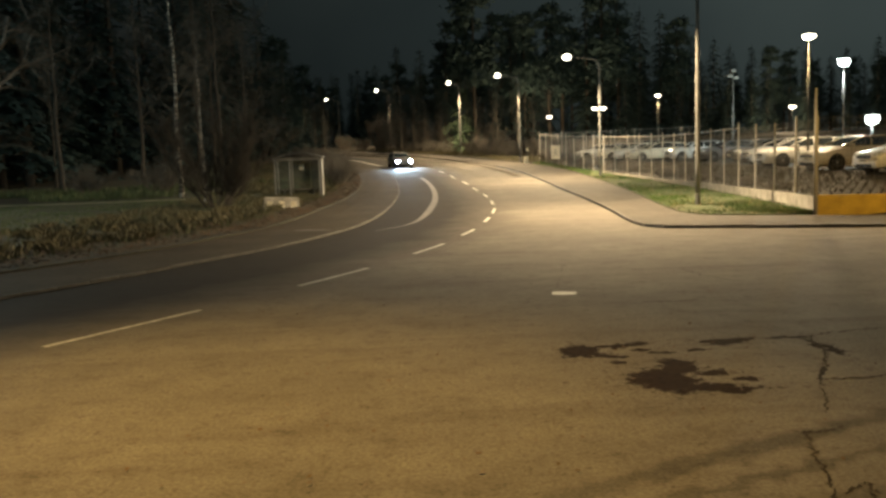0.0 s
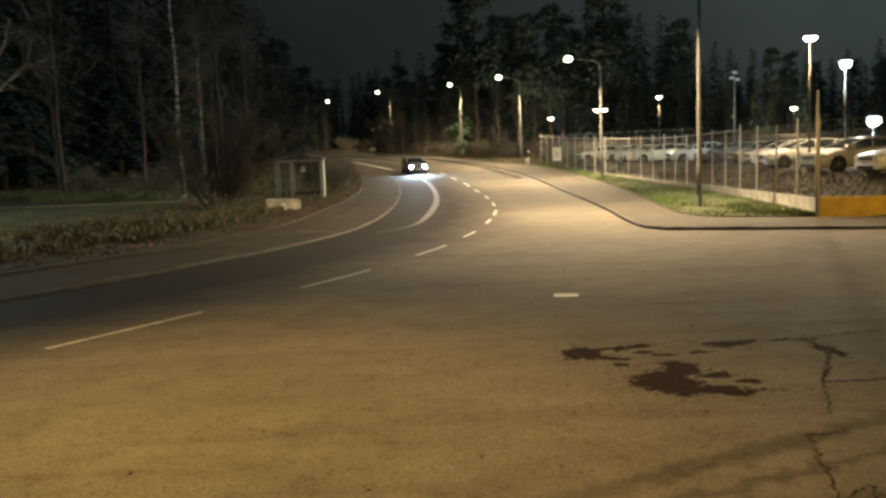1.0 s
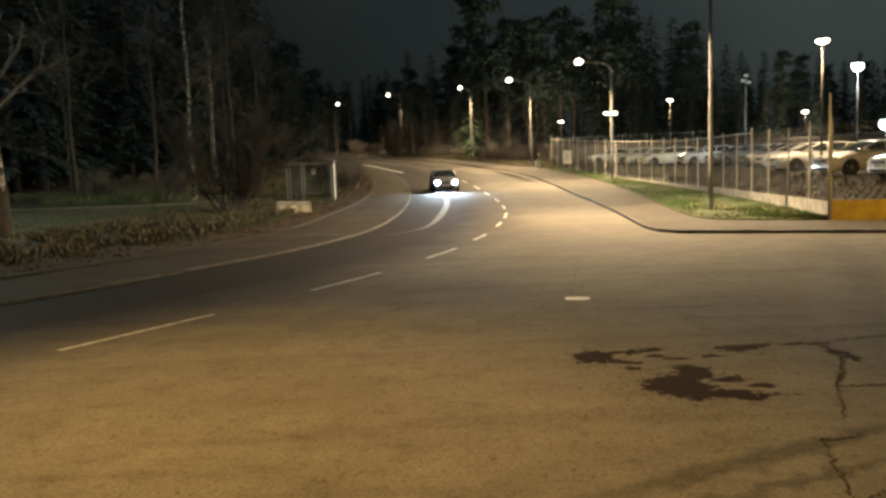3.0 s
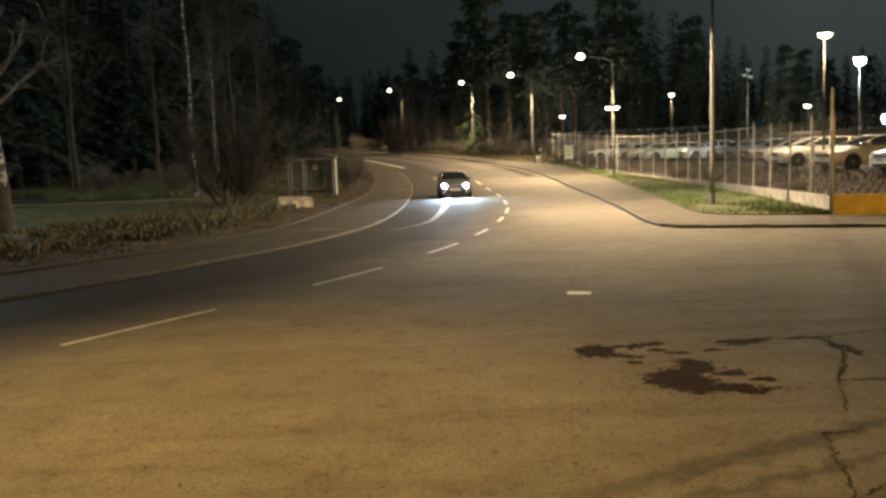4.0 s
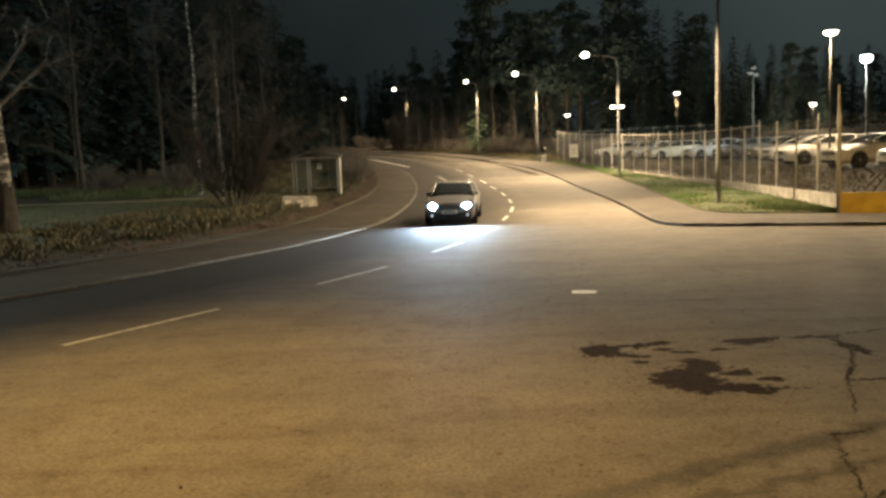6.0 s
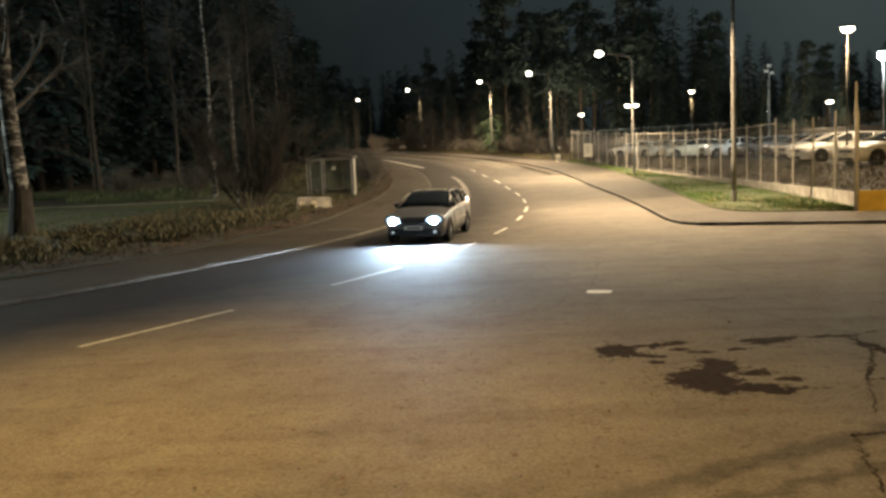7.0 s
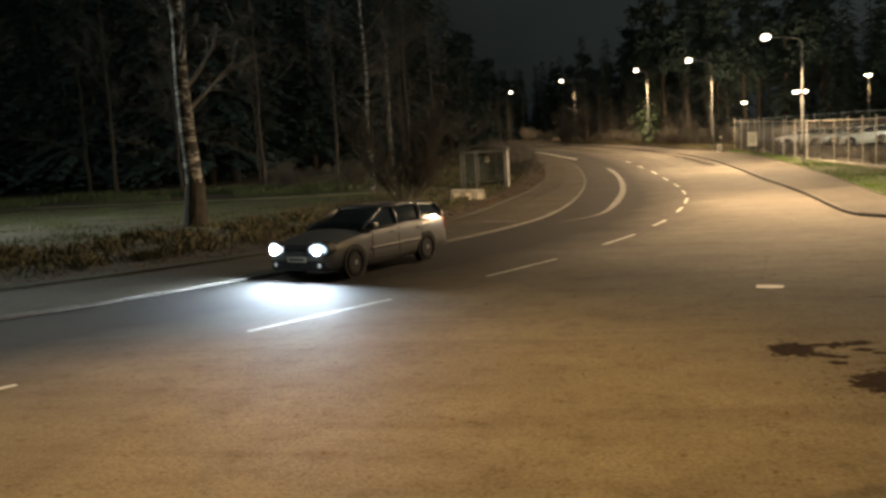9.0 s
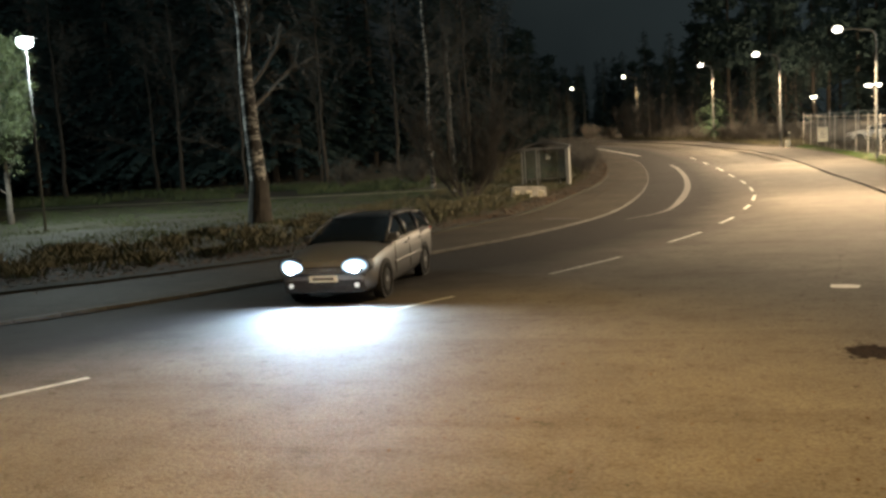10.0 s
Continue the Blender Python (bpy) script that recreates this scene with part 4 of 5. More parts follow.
def build_car(name, label, colour, lit=False, sedan=False):
    """A family car about 4.5 m long, heading along its own +x, resting on z = 0."""
    t = thing(name, label, "car", "" if lit else "cars in the car park")
    body_paint = paint(name + "_paint", colour)

    def sec(w, zb, zs, zt, crown):
        return [(0.0, zb), (w * 0.86, zb), (w * 0.97, zb + 0.10), (w, zb + 0.26), (w * 0.995, zs - 0.10), (w * 0.95, zs), (w * 0.72, zt), (w * 0.35, zt + crown), (0.0, zt + crown * 1.3)]
    stations = [(2.23, sec(0.71, 0.30, 0.60, 0.66, 0.01)), (2.17, sec(0.775, 0.22, 0.68, 0.73, 0.015)), (2.0, sec(0.82, 0.19, 0.71, 0.77, 0.02)), (1.6, sec(0.86, 0.18, 0.79, 0.86, 0.025)),
                (1.2, sec(0.868, 0.18, 0.845, 0.925, 0.025)), (0.80, sec(0.87, 0.18, 0.89, 0.96, 0.02)), (0.3, sec(0.874, 0.18, 0.905, 0.96, 0.012)), (-0.18, sec(0.875, 0.18, 0.918, 0.955, 0.01)),
                (-0.6, sec(0.875, 0.18, 0.925, 0.96, 0.01)), (-1.06, sec(0.873, 0.18, 0.935, 0.968, 0.01)), (-1.6, sec(0.865, 0.20, 0.945, 0.975, 0.01)), (-2.05, sec(0.82, 0.24, 0.945, 0.975, 0.01)),
                (-2.19, sec(0.76, 0.28, 0.90, 0.94, 0.01)), (-2.25, sec(0.66, 0.34, 0.80, 0.84, 0.01))]

    def panel(x, seg, side):
        if seg >= 5 and 0.80 < x < 2.17:
            return "hood"
        if 1 <= seg <= 4 and -1.06 < x < 0.80:
            return ("front_door" if x > -0.18 else "rear_door") + (" l" if side > 0 else " r")
        if x < -2.05 and seg >= 2:
            return "tailgate"
        return "body"
    car_shell(t, stations, panel, body_paint)
    back = -1.35 if sedan else -2.02
    tail = -1.75 if sedan else -2.16

    def cab(x, zt, wt, zb=0.94, wb=0.80):
        return (x, [(0.0, zb), (wb, zb), (wb * 0.55 + wt * 0.45, zb + (zt - zb) * 0.5), (wt, zt - 0.04), (wt * 0.93, zt - 0.005), (wt * 0.5, zt + 0.018), (0.0, zt + 0.024)])
    glass = [cab(1.02, 0.955, 0.72), cab(0.72, 1.11, 0.69), cab(0.36, 1.30, 0.635), cab(0.12, 1.385, 0.61), cab(-0.2, 1.405, 0.608), cab(-0.7, 1.42, 0.605), cab(-1.15, 1.41, 0.60), cab(back + 0.15, 1.36, 0.585), cab(back, 1.31, 0.575), cab(tail, 0.98, 0.66, 0.94, 0.74)]

    def pane(x, seg, side):
        if seg == 0:
            return None
        if seg >= 3:
            return "windscreen" if x > 0.12 else "rear_window" if x < back else "headlining"
        return ("front_side_window" if x > -0.2 else "rear_side_window" if x > -1.15 else "cargo_window") + (" l" if side > 0 else " r")
    car_shell(t, glass, pane, CAR_GLASS)
    bm = bmesh.new()
    car_loft(bm, [(x, [(0.0, z), (w, z), (w, z + 0.02), (w * 0.5, z + 0.045), (0, z + 0.05)]) for x, z, w in ((0.10, 1.38, 0.595), (-0.4, 1.41, 0.595), (-1.0, 1.405, 0.59), (back + 0.1, 1.345, 0.575), (back - 0.03, 1.30, 0.56))])
    part("roof", bm, body_paint, t, smooth=True)
    for side in (1, -1):
        pill = [("a_pillar", [(1.0, 0.765, 0.95), (0.55, 0.70, 1.21), (0.10, 0.605, 1.39)], 0.030), ("b_pillar", [(-0.18, 0.805, 0.94), (-0.22, 0.735, 1.2), (-0.26, 0.612, 1.40)], 0.036),
                ("c_pillar", [(-1.08, 0.805, 0.95), (-1.16, 0.73, 1.2), (-1.24, 0.605, 1.39)], 0.036), ("d_pillar", [(tail, 0.72, 0.97), ((tail + back) / 2 - 0.02, 0.66, 1.15), (back + 0.02, 0.585, 1.33)], 0.05),
                ("roof_edge", [(0.12, 0.61, 1.395), (-0.45, 0.605, 1.425), (-1.0, 0.60, 1.42), (back, 0.578, 1.32)], 0.028), ("belt_trim", [(0.95, 0.79, 0.945), (0.0, 0.825, 0.945), (-1.1, 0.82, 0.955), (tail + 0.1, 0.74, 0.965)], 0.018)]
        for pname, pts, r in pill:
            bm = bmesh.new()
            tube(bm, [(x, y * side, z) for x, y, z in pts], r, 8)
            part(pname, bm, body_paint, t, smooth=True)
        if not sedan:
            bm = bmesh.new()
            tube(bm, [(0.0, 0.56 * side, 1.42), (0.0, 0.56 * side, 1.475), (-1.0, 0.555 * side, 1.485), (-1.75, 0.545 * side, 1.43), (-1.8, 0.545 * side, 1.38)], 0.016, 8)
            part("roof_rail", bm, BLACK_PLASTIC, t, smooth=True)
        bm = bmesh.new()
        box(bm, 0.62, 0.84 * side - 0.09, 0.94, 0.80, 0.84 * side + 0.09, 1.09, bev=0.035)
        mir = part("mirror", bm, body_paint, t)
        bm = bmesh.new()
        box(bm, 0.612, 0.84 * side - 0.07, 0.955, 0.618, 0.84 * side + 0.07, 1.075)
        part("mirror_glass", bm, CAR_GLASS, mir)
        for x in (0.02, -0.98):
            bm = bmesh.new()
            box(bm, x - 0.10, 0.868 * side - 0.02, 0.80, x + 0.10, 0.868 * side + 0.025, 0.83, bev=0.008)
            part("door_handle", bm, body_paint, t)
        for x in (0.80, -0.16, -1.06):
            bm = bmesh.new()
            tube(bm, [(x, 0.878 * side, 0.33), (x - 0.01, 0.880 * side, 0.6), (x - 0.02, 0.858 * side, 0.90)], 0.005, 5)
            part("door_gap", bm, BLACK_PLASTIC, t)
        bm = bmesh.new()
        box(bm, -1.0, 0.862 * side - 0.03, 0.50, 0.85, 0.862 * side + 0.03, 0.56, bev=0.012)
        part("rub_strip", bm, body_paint, t)
        for x in (1.40, -1.25):
            bm = bmesh.new()
            tube(bm, [(x, 0.70 * side, 0.32), (x, 0.879 * side, 0.32)], 0.365, 28)
            part("wheel_arch", bm, BLACK_PLASTIC, t)
        bm = bmesh.new()
        box(bm, -2.20, 0.66 * side - 0.12, 0.66, -2.02, 0.66 * side + 0.13, 0.93, bev=0.04)
        part("tail_lamp", bm, TAIL_RED, t)
        bm = bmesh.new()
        m = Matrix.Translation((2.03, 0.62 * side, 0.66)) @ Matrix.Rotation(radians(-14 * side), 4, "Z") @ Matrix.Rotation(radians(18), 4, "Y") @ Matrix.Diagonal((0.20, 0.175, 0.125, 1))
        bmesh.ops.create_uvsphere(bm, u_segments=16, v_segments=10, radius=1.0, matrix=m)
        part("headlight", bm, LENS_OFF, t, smooth=True)
        if lit:
            bm = bmesh.new()
            def outline(x, grow):
                """A wedge-shaped lamp: tall outside, pointed towards the grille."""
                made = []
                for q in np.linspace(0, 2 * math.pi, 24, endpoint=False):
                    across, up = math.cos(q), math.sin(q)
                    high = (0.135 + 0.04 * across) * (1.15 if up > 0 else 0.9)
                    made.append(bm.verts.new((x - 0.10 * max(0.0, across) ** 2, (0.585 + 0.235 * grow * across) * side, 0.650 + high * grow * up)))
                return made if side > 0 else made[::-1]
            bm.faces.new(outline(2.268, 1.0))
            part("headlamp_lens", bm, HEADLENS, t, "glowing bluish-white headlamp lens", smooth=True)
            bm = bmesh.new()
            rim = [bm.verts.new((2.274, 0.585 * side + 0.085 * math.cos(q), 0.650 + 0.085 * math.sin(q))) for q in np.linspace(0, 2 * math.pi, 20, endpoint=False)]
            bm.faces.new(rim)
            part("reflector", bm, HEADLIGHT, t, "dazzling white headlamp reflector")
            # Black disc added to stop the reflector's glow from spilling backwards
            bm = bmesh.new()
            tube(bm, [(2.2695, 0.585 * side, 0.650), (2.2725, 0.585 * side, 0.650)], 0.092, 20)
            part("reflector_bowl", bm, BLACK_PLASTIC, t)
            bm = bmesh.new()
            loops = [outline(x, grow) for x, grow in ((2.06, 1.08), (2.274, 1.08), (2.274, 1.01), (2.255, 1.01))]
            for p, q in zip(loops, loops[1:]):
                for k in range(24):
                    bm.faces.new((p[k], p[(k + 1) % 24], q[(k + 1) % 24], q[k]))
            bm.faces.new(loops[-1])
            part("headlight_bezel", bm, BLACK_PLASTIC, t, "black headlamp surround")
            bm = bmesh.new()
            tube(bm, [(2.20, 0.60 * side, 0.34), (2.243, 0.60 * side, 0.34)], 0.045, 14)
            part("fog_lamp", bm, FOG_GLINT, t)
    bm = bmesh.new()
    box(bm, 2.10, -0.42, 0.53, 2.255, 0.42, 0.66, bev=0.02)
    grille = part("grille", bm, BLACK_PLASTIC, t)
    for k in range(3):
        bm = bmesh.new()
        box(bm, 2.25, -0.38, 0.55 + 0.035 * k, 2.262, 0.38, 0.563 + 0.035 * k)
        part("grille_slat", bm, RIM, grille)
    bm = bmesh.new()
    box(bm, 1.98, -0.74, 0.20, 2.235, 0.74, 0.49, bev=0.07)
    bumper = part("front_bumper", bm, BLACK_PLASTIC if lit else body_paint, t)
    bm = bmesh.new()
    box(bm, 2.16, -0.50, 0.22, 2.243, 0.50, 0.34, bev=0.02)
    part("air_intake", bm, BLACK_PLASTIC, bumper)
    bm = bmesh.new()
    box(bm, -2.30, -0.74, 0.28, -2.0, 0.74, 0.55, bev=0.07)
    part("rear_bumper", bm, body_paint, t)
    for x, s in ((2.24, 1), (-2.30, -1)):
        bm = bmesh.new()
        box(bm, min(x, x + 0.012 * s), -0.26, 0.40, max(x, x + 0.012 * s), 0.26, 0.51, bev=0.003)
        plate = part("number_plate", bm, SIGN_WHITE, t)
        bm = bmesh.new()
        box(bm, min(x + 0.012 * s, x + 0.015 * s), -0.19, 0.43, max(x + 0.012 * s, x + 0.015 * s), 0.19, 0.48)
        part("plate_bar", bm, BAR_INK, plate)
    for y in (-0.3, 0.25):
        bm = bmesh.new()
        tube(bm, [(0.98, y, 0.985), (0.80, y + 0.28, 1.085)], 0.008, 5)
        part("wiper", bm, BLACK_PLASTIC, t)
    for ob in t.children_recursive:
        for v in ob.data.vertices:
            if v.co.z > 0.95:
                v.co.z = 0.95 + (v.co.z - 0.95) * 0.84
    tyre_bm, rim_bm = wheel_meshes()
    wheels = []
    tyre_me = rim_me = None
    for x in (1.40, -1.25):
        for side in (1, -1):
            wheel = new("wheel")
            wheel.parent = t
            wheel.matrix_basis = pose(x, 0.797 * side, 0.312) @ Matrix.Rotation(0 if side > 0 else math.pi, 4, "Z")
            if tyre_me is None:
                tyre_me, rim_me = part("tyre", tyre_bm, TYRE, wheel).data, part("rim", rim_bm, RIM, wheel).data
            else:
                again("tyre", tyre_me, wheel)
                again("rim", rim_me, wheel)
            wheels.append((wheel, x, side))
    return t, wheels


car, car_wheels = build_car("station_wagon", "silver-grey station wagon driving with dazzling white headlights on", (0.13, 0.13, 0.135), lit=True)
car.scale = (0.95, 0.95, 0.95)


def parked_cars():
    kinds = [build_car("parked_wagon", "white estate car parked behind the fence", (0.72, 0.71, 0.68))[0],
             build_car("parked_saloon", "dark grey saloon parked behind the fence", (0.09, 0.09, 0.10), sedan=True)[0],
             build_car("parked_hatch", "pale beige car parked behind the fence", (0.55, 0.50, 0.40))[0],
             build_car("parked_silver_saloon", "silver saloon parked behind the fence", (0.48, 0.48, 0.49), sedan=True)[0]]
    spots = [(17.6, 31.9, 0, 186), (17.4, 36.6, 2, 190), (17.7, 42.6, 0, 184), (19.0, 48.0, 3, 183), (19.8, 53.0, 1, 178), (19.2, 58.0, 1, 186), (18.6, 63.0, 3, 182),
             (16.6, 67.0, 2, 186), (16.4, 70.6, 0, 180), (16.0, 75.5, 2, 184), (14.6, 79.0, 0, 178), (25.0, 35.0, 1, 178), (25.5, 41.0, 3, 5), (25.5, 47.5, 1, 5), (26.0, 53, 3, 0), (26.5, 64, 1, 3), (26.0, 70.0, 2, 182),
             (27.5, 76.0, 0, 178), (32, 50, 0, 184), (33, 45, 1, 178), (33, 58, 2, 2), (20.5, 84, 1, 4)]
    used = set()
    for x, y, k, ang in spots:
        m = pose(x, y, max(1.06, terr(x, y) + 0.045), 0, 0, ang)
        if k in used:
            copy_thing(kinds[k], m)
        else:
            kinds[k].matrix_basis = m
            used.add(k)


parked_cars()


# ---- trees ----
def spruce(seed, height, spread, name="spruce", label="tall dark spruce in the woods", needles=NEEDLE):
    rnd = random.Random(seed)
    t = thing(name, label, "tree", "conifers of the wood")
    bm = bmesh.new()
    tube(bm, [(0, 0, -0.4), (0.05, 0, height * 0.5), (0, 0.05, height)], [height * 0.013, height * 0.008, 0.03], 7)
    part("trunk", bm, DARK_BARK, t, smooth=True)
    bm = bmesh.new()
    z = height * 0.06
    while z < height * 0.975:
        u = z / height
        reach = spread * (1 - u) ** 0.58 * rnd.uniform(0.62, 1.05) + 0.2
        for k in range(rnd.randint(5, 7)):
            a = rnd.uniform(0, 2 * math.pi)
            r = reach * rnd.uniform(0.55, 1.15)
            n = max(2, int(r / 0.55))
            for i in range(1, n + 1):
                f = i / n
                px, py, pz = math.cos(a) * r * f, math.sin(a) * r * f, z - 0.45 * r * f * f + 0.12 * r * f
                w = 0.30 * (1.25 - f) * max(0.7, r * 0.5) + 0.14
                for _ in range(6):
                    b = a + rnd.uniform(-1.1, 1.1)
                    tip = (px + math.cos(b) * w * 1.5, py + math.sin(b) * w * 1.5, pz - rnd.uniform(0.15, 0.5) * w * 1.6)
                    s = (math.cos(b + 1.57) * w * 0.5, math.sin(b + 1.57) * w * 0.5)
                    bm.faces.new([bm.verts.new(c) for c in ((px + s[0], py + s[1], pz), (px - s[0], py - s[1], pz + 0.06), tip)])
        z += height * 0.022 * rnd.uniform(0.8, 1.2)
    part("crown", bm, needles, t)
    return t


def pine(seed, height):
    rnd = random.Random(seed)
    t = thing("pine", "tall pine with a high ragged crown", "tree", "conifers of the wood")
    bm = bmesh.new()
    tube(bm, [(0, 0, -0.4), (0.15, 0.1, height * 0.5), (0.0, 0.25, height * 0.95)], [height * 0.013, height * 0.010, 0.06], 8)
    part("trunk", bm, DARK_BARK, t, smooth=True)
    bm = bmesh.new()
    for _ in range(34):
        u = rnd.uniform(0.38, 1.0)
        a = rnd.uniform(0, 2 * math.pi)
        r = rnd.uniform(0.3, 1.0) * height * 0.17 * (1.15 - 0.75 * u)
        cx, cy, cz = math.cos(a) * r, math.sin(a) * r, height * u
        size = rnd.uniform(0.7, 1.5) * (1.25 - 0.5 * u)
        for _ in range(80):
            d = Vector((rnd.gauss(0, 1), rnd.gauss(0, 1), rnd.gauss(0, 0.6)))
            p = Vector((cx, cy, cz)) + d * size * 0.62
            q = Vector((rnd.uniform(-1, 1), rnd.uniform(-1, 1), rnd.uniform(-0.4, 0.8))).normalized()
            s = q.orthogonal().normalized() * 0.24
            bm.faces.new([bm.verts.new(c) for c in (p + s, p - s, p + q * rnd.uniform(0.4, 0.75))])
    part("crown", bm, NEEDLE, t)
    return t


def bare_tree(seed, height, girth, bark, name, label, first=0.3, lean=0.0, depth=4, spread=0.9, droop=0.0, group="", leaves=0, limb_bark=None, rough_base=0.0):
    """A tree: a tapered trunk, limbs, a crown of fine twigs, and leaves where it still has them."""
    rnd = random.Random(seed)
    t = thing(name, label, "tree", group)
    wood, twigs = bmesh.new(), bmesh.new()
    pts, rad = [], []
    steps = 9
    for i in range(steps + 1):
        f = i / steps
        pts.append(Vector((lean * height * f * f + rnd.uniform(-0.05, 0.05) * height * 0.12, rnd.uniform(-0.05, 0.05) * height * 0.12, -0.3 + height * f)))
        rad.append(girth * ((1 - f) ** 0.8) + 0.012)
    rad[0] *= 1.35
    tube(wood, pts, rad, 10)

    def grow(p, d, length, r, level, limb=None):
        q = [p]
        for i in range(3):
            d = (d + Vector((rnd.uniform(-0.22, 0.22), rnd.uniform(-0.22, 0.22), rnd.uniform(-0.12, 0.2) - droop * level * 0.12))).normalized()
            q.append(q[-1] + d * length / 3)
        tube(limb if level < 2 else twigs, q, [r, r * 0.8, r * 0.6, r * 0.35], 5 if level < 2 else 3, caps=False)
        if level < depth:
            for _ in range(rnd.randint(3, 5)):
                at = rnd.uniform(0.25, 1.0)
                k = min(2, int(at * 3))
                base = q[k].lerp(q[k + 1], at * 3 - k)
                side = Vector((rnd.uniform(-1, 1), rnd.uniform(-1, 1), rnd.uniform(-0.3, 0.7))).normalized()
                grow(base, (d * 0.75 + side * 0.8).normalized(), length * rnd.uniform(0.45, 0.68), max(r * 0.45, 0.006), level + 1)
    count = int(13 * (1 - first) + 6)
    limbs = []
    for k in range(count):
        f = first + (1 - first) * (k + rnd.random()) / count * 0.97
        i = min(steps - 1, int(f * steps))
        p = pts[i].lerp(pts[i + 1], f * steps - i)
        limbs.append(bmesh.new())
        a = rnd.uniform(0, 2 * math.pi)
        d = Vector((math.cos(a) * spread, math.sin(a) * spread, rnd.uniform(0.5, 1.1))).normalized()
        grow(p, d, height * rnd.uniform(0.16, 0.30) * (1.15 - 0.6 * f), max(girth * 0.33 * (1.1 - f), 0.015), 1, limbs[-1])
    part("trunk", wood, bark, t, smooth=True)
    if rough_base:
        # thick black corky bark round the foot of an old birch, with a ragged upper edge
        bm = bmesh.new()
        n = 18
        rings = []
        for k in range(6):
            ring = []
            for j in range(n):
                up = min(2.9, (0.1 + rough_base * k / 5 * rnd.uniform(0.86, 1.0) * (rnd.uniform(0.7, 1.05) if k == 5 else 1)) / (height / steps))
                i = min(steps - 1, int(up))
                c, r = pts[i].lerp(pts[i + 1], up - i), rad[i] + (rad[i + 1] - rad[i]) * (up - i)
                q = 2 * math.pi * j / n
                r = r * 1.02 + rnd.uniform(0.004, 0.035)
                ring.append(bm.verts.new(c + Vector((math.cos(q) * r, math.sin(q) * r, 0))))
            rings.append(ring)
        for p, q in zip(rings, rings[1:]):
            for j in range(n):
                bm.faces.new((p[j], p[(j + 1) % n], q[(j + 1) % n], q[j]))
        part("corky_bark", bm, DARK_BARK, t, "black fissured bark at the foot")
    for limb in limbs:
        part("limb", limb, limb_bark or bark, t, smooth=True)
    if leaves:
        foliage = bmesh.new()
        ends = [v.co.copy() for v in twigs.verts]
        for _ in range(leaves):
            p = rnd.choice(ends) + Vector((rnd.gauss(0, 0.12), rnd.gauss(0, 0.12), rnd.gauss(0, 0.12)))
            q = Vector((rnd.uniform(-1, 1), rnd.uniform(-1, 1), rnd.uniform(-1, 0.5))).normalized()
            s = q.orthogonal().normalized() * 0.04
            foliage.faces.new([foliage.verts.new(c) for c in (p, p + q * 0.06 + s, p + q * 0.13, p + q * 0.06 - s)])
        tagged(part("foliage", foliage, LEAF_GREEN, t), kind="stuff")
    tagged(part("crown", twigs, TWIG, t), kind="stuff")
    return t


def shrub(seed, height, spread, name, label, stems=22, group="", flare=0.8, sprigs=26, bark=BARK):
    rnd = random.Random(seed)
    t = thing(name, label, "bush", group)
    wood, twigs = bmesh.new(), bmesh.new()
    for _ in range(stems):
        a = rnd.uniform(0, 2 * math.pi)
        p = Vector((math.cos(a) * 0.25, math.sin(a) * 0.25, -0.15))
        d = Vector((math.cos(a) * rnd.uniform(0.15, flare), math.sin(a) * rnd.uniform(0.15, flare), 1)).normalized()
        q = [p]
        ln = height * rnd.uniform(0.7, 1.1)
        for i in range(5):
            d = (d + Vector((rnd.uniform(-0.2, 0.2), rnd.uniform(-0.2, 0.2), 0.02))).normalized()
            q.append(q[-1] + d * ln / 5)
        tube(wood, q, [0.035, 0.028, 0.022, 0.016, 0.010, 0.004], 5, caps=False)
        for _ in range(sprigs):
            k = rnd.randint(1, 4)
            base = q[k].lerp(q[k + 1], rnd.random())
            e = (d + Vector((rnd.uniform(-1, 1), rnd.uniform(-1, 1), rnd.uniform(-0.4, 0.7)))).normalized()
            l2 = spread * rnd.uniform(0.2, 0.5)
            mid = base + e * l2 * 0.5 + Vector((0, 0, 0.05))
            tube(twigs, [base, mid, base + e * l2], [0.010, 0.007, 0.003], 3, caps=False)
            for _ in range(2):
                g = (e + Vector((rnd.uniform(-1, 1), rnd.uniform(-1, 1), rnd.uniform(-0.5, 0.6)))).normalized()
                tube(twigs, [mid, mid + g * l2 * 0.5], [0.006, 0.003], 3, caps=False)
    tagged(part("wood", wood, bark, t), kind="stuff")
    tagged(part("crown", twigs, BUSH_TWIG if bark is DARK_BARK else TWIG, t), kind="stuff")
    return t


def set_at(ob, x, y, turn=0.0, size=1.0, lift=0.1):
    ob.scale = (size, size, size)
    ob.matrix_basis = pose(x, y, terr(x, y) + lift, 0, 0, turn) @ Matrix.Diagonal((size, size, size, 1))


def copy_at(ob, x, y, turn=0.0, size=1.0, lift=0.1):
    c = copy_thing(ob, pose(x, y, terr(x, y) + lift, 0, 0, turn))
    c.scale = (size, size, size)
    return c


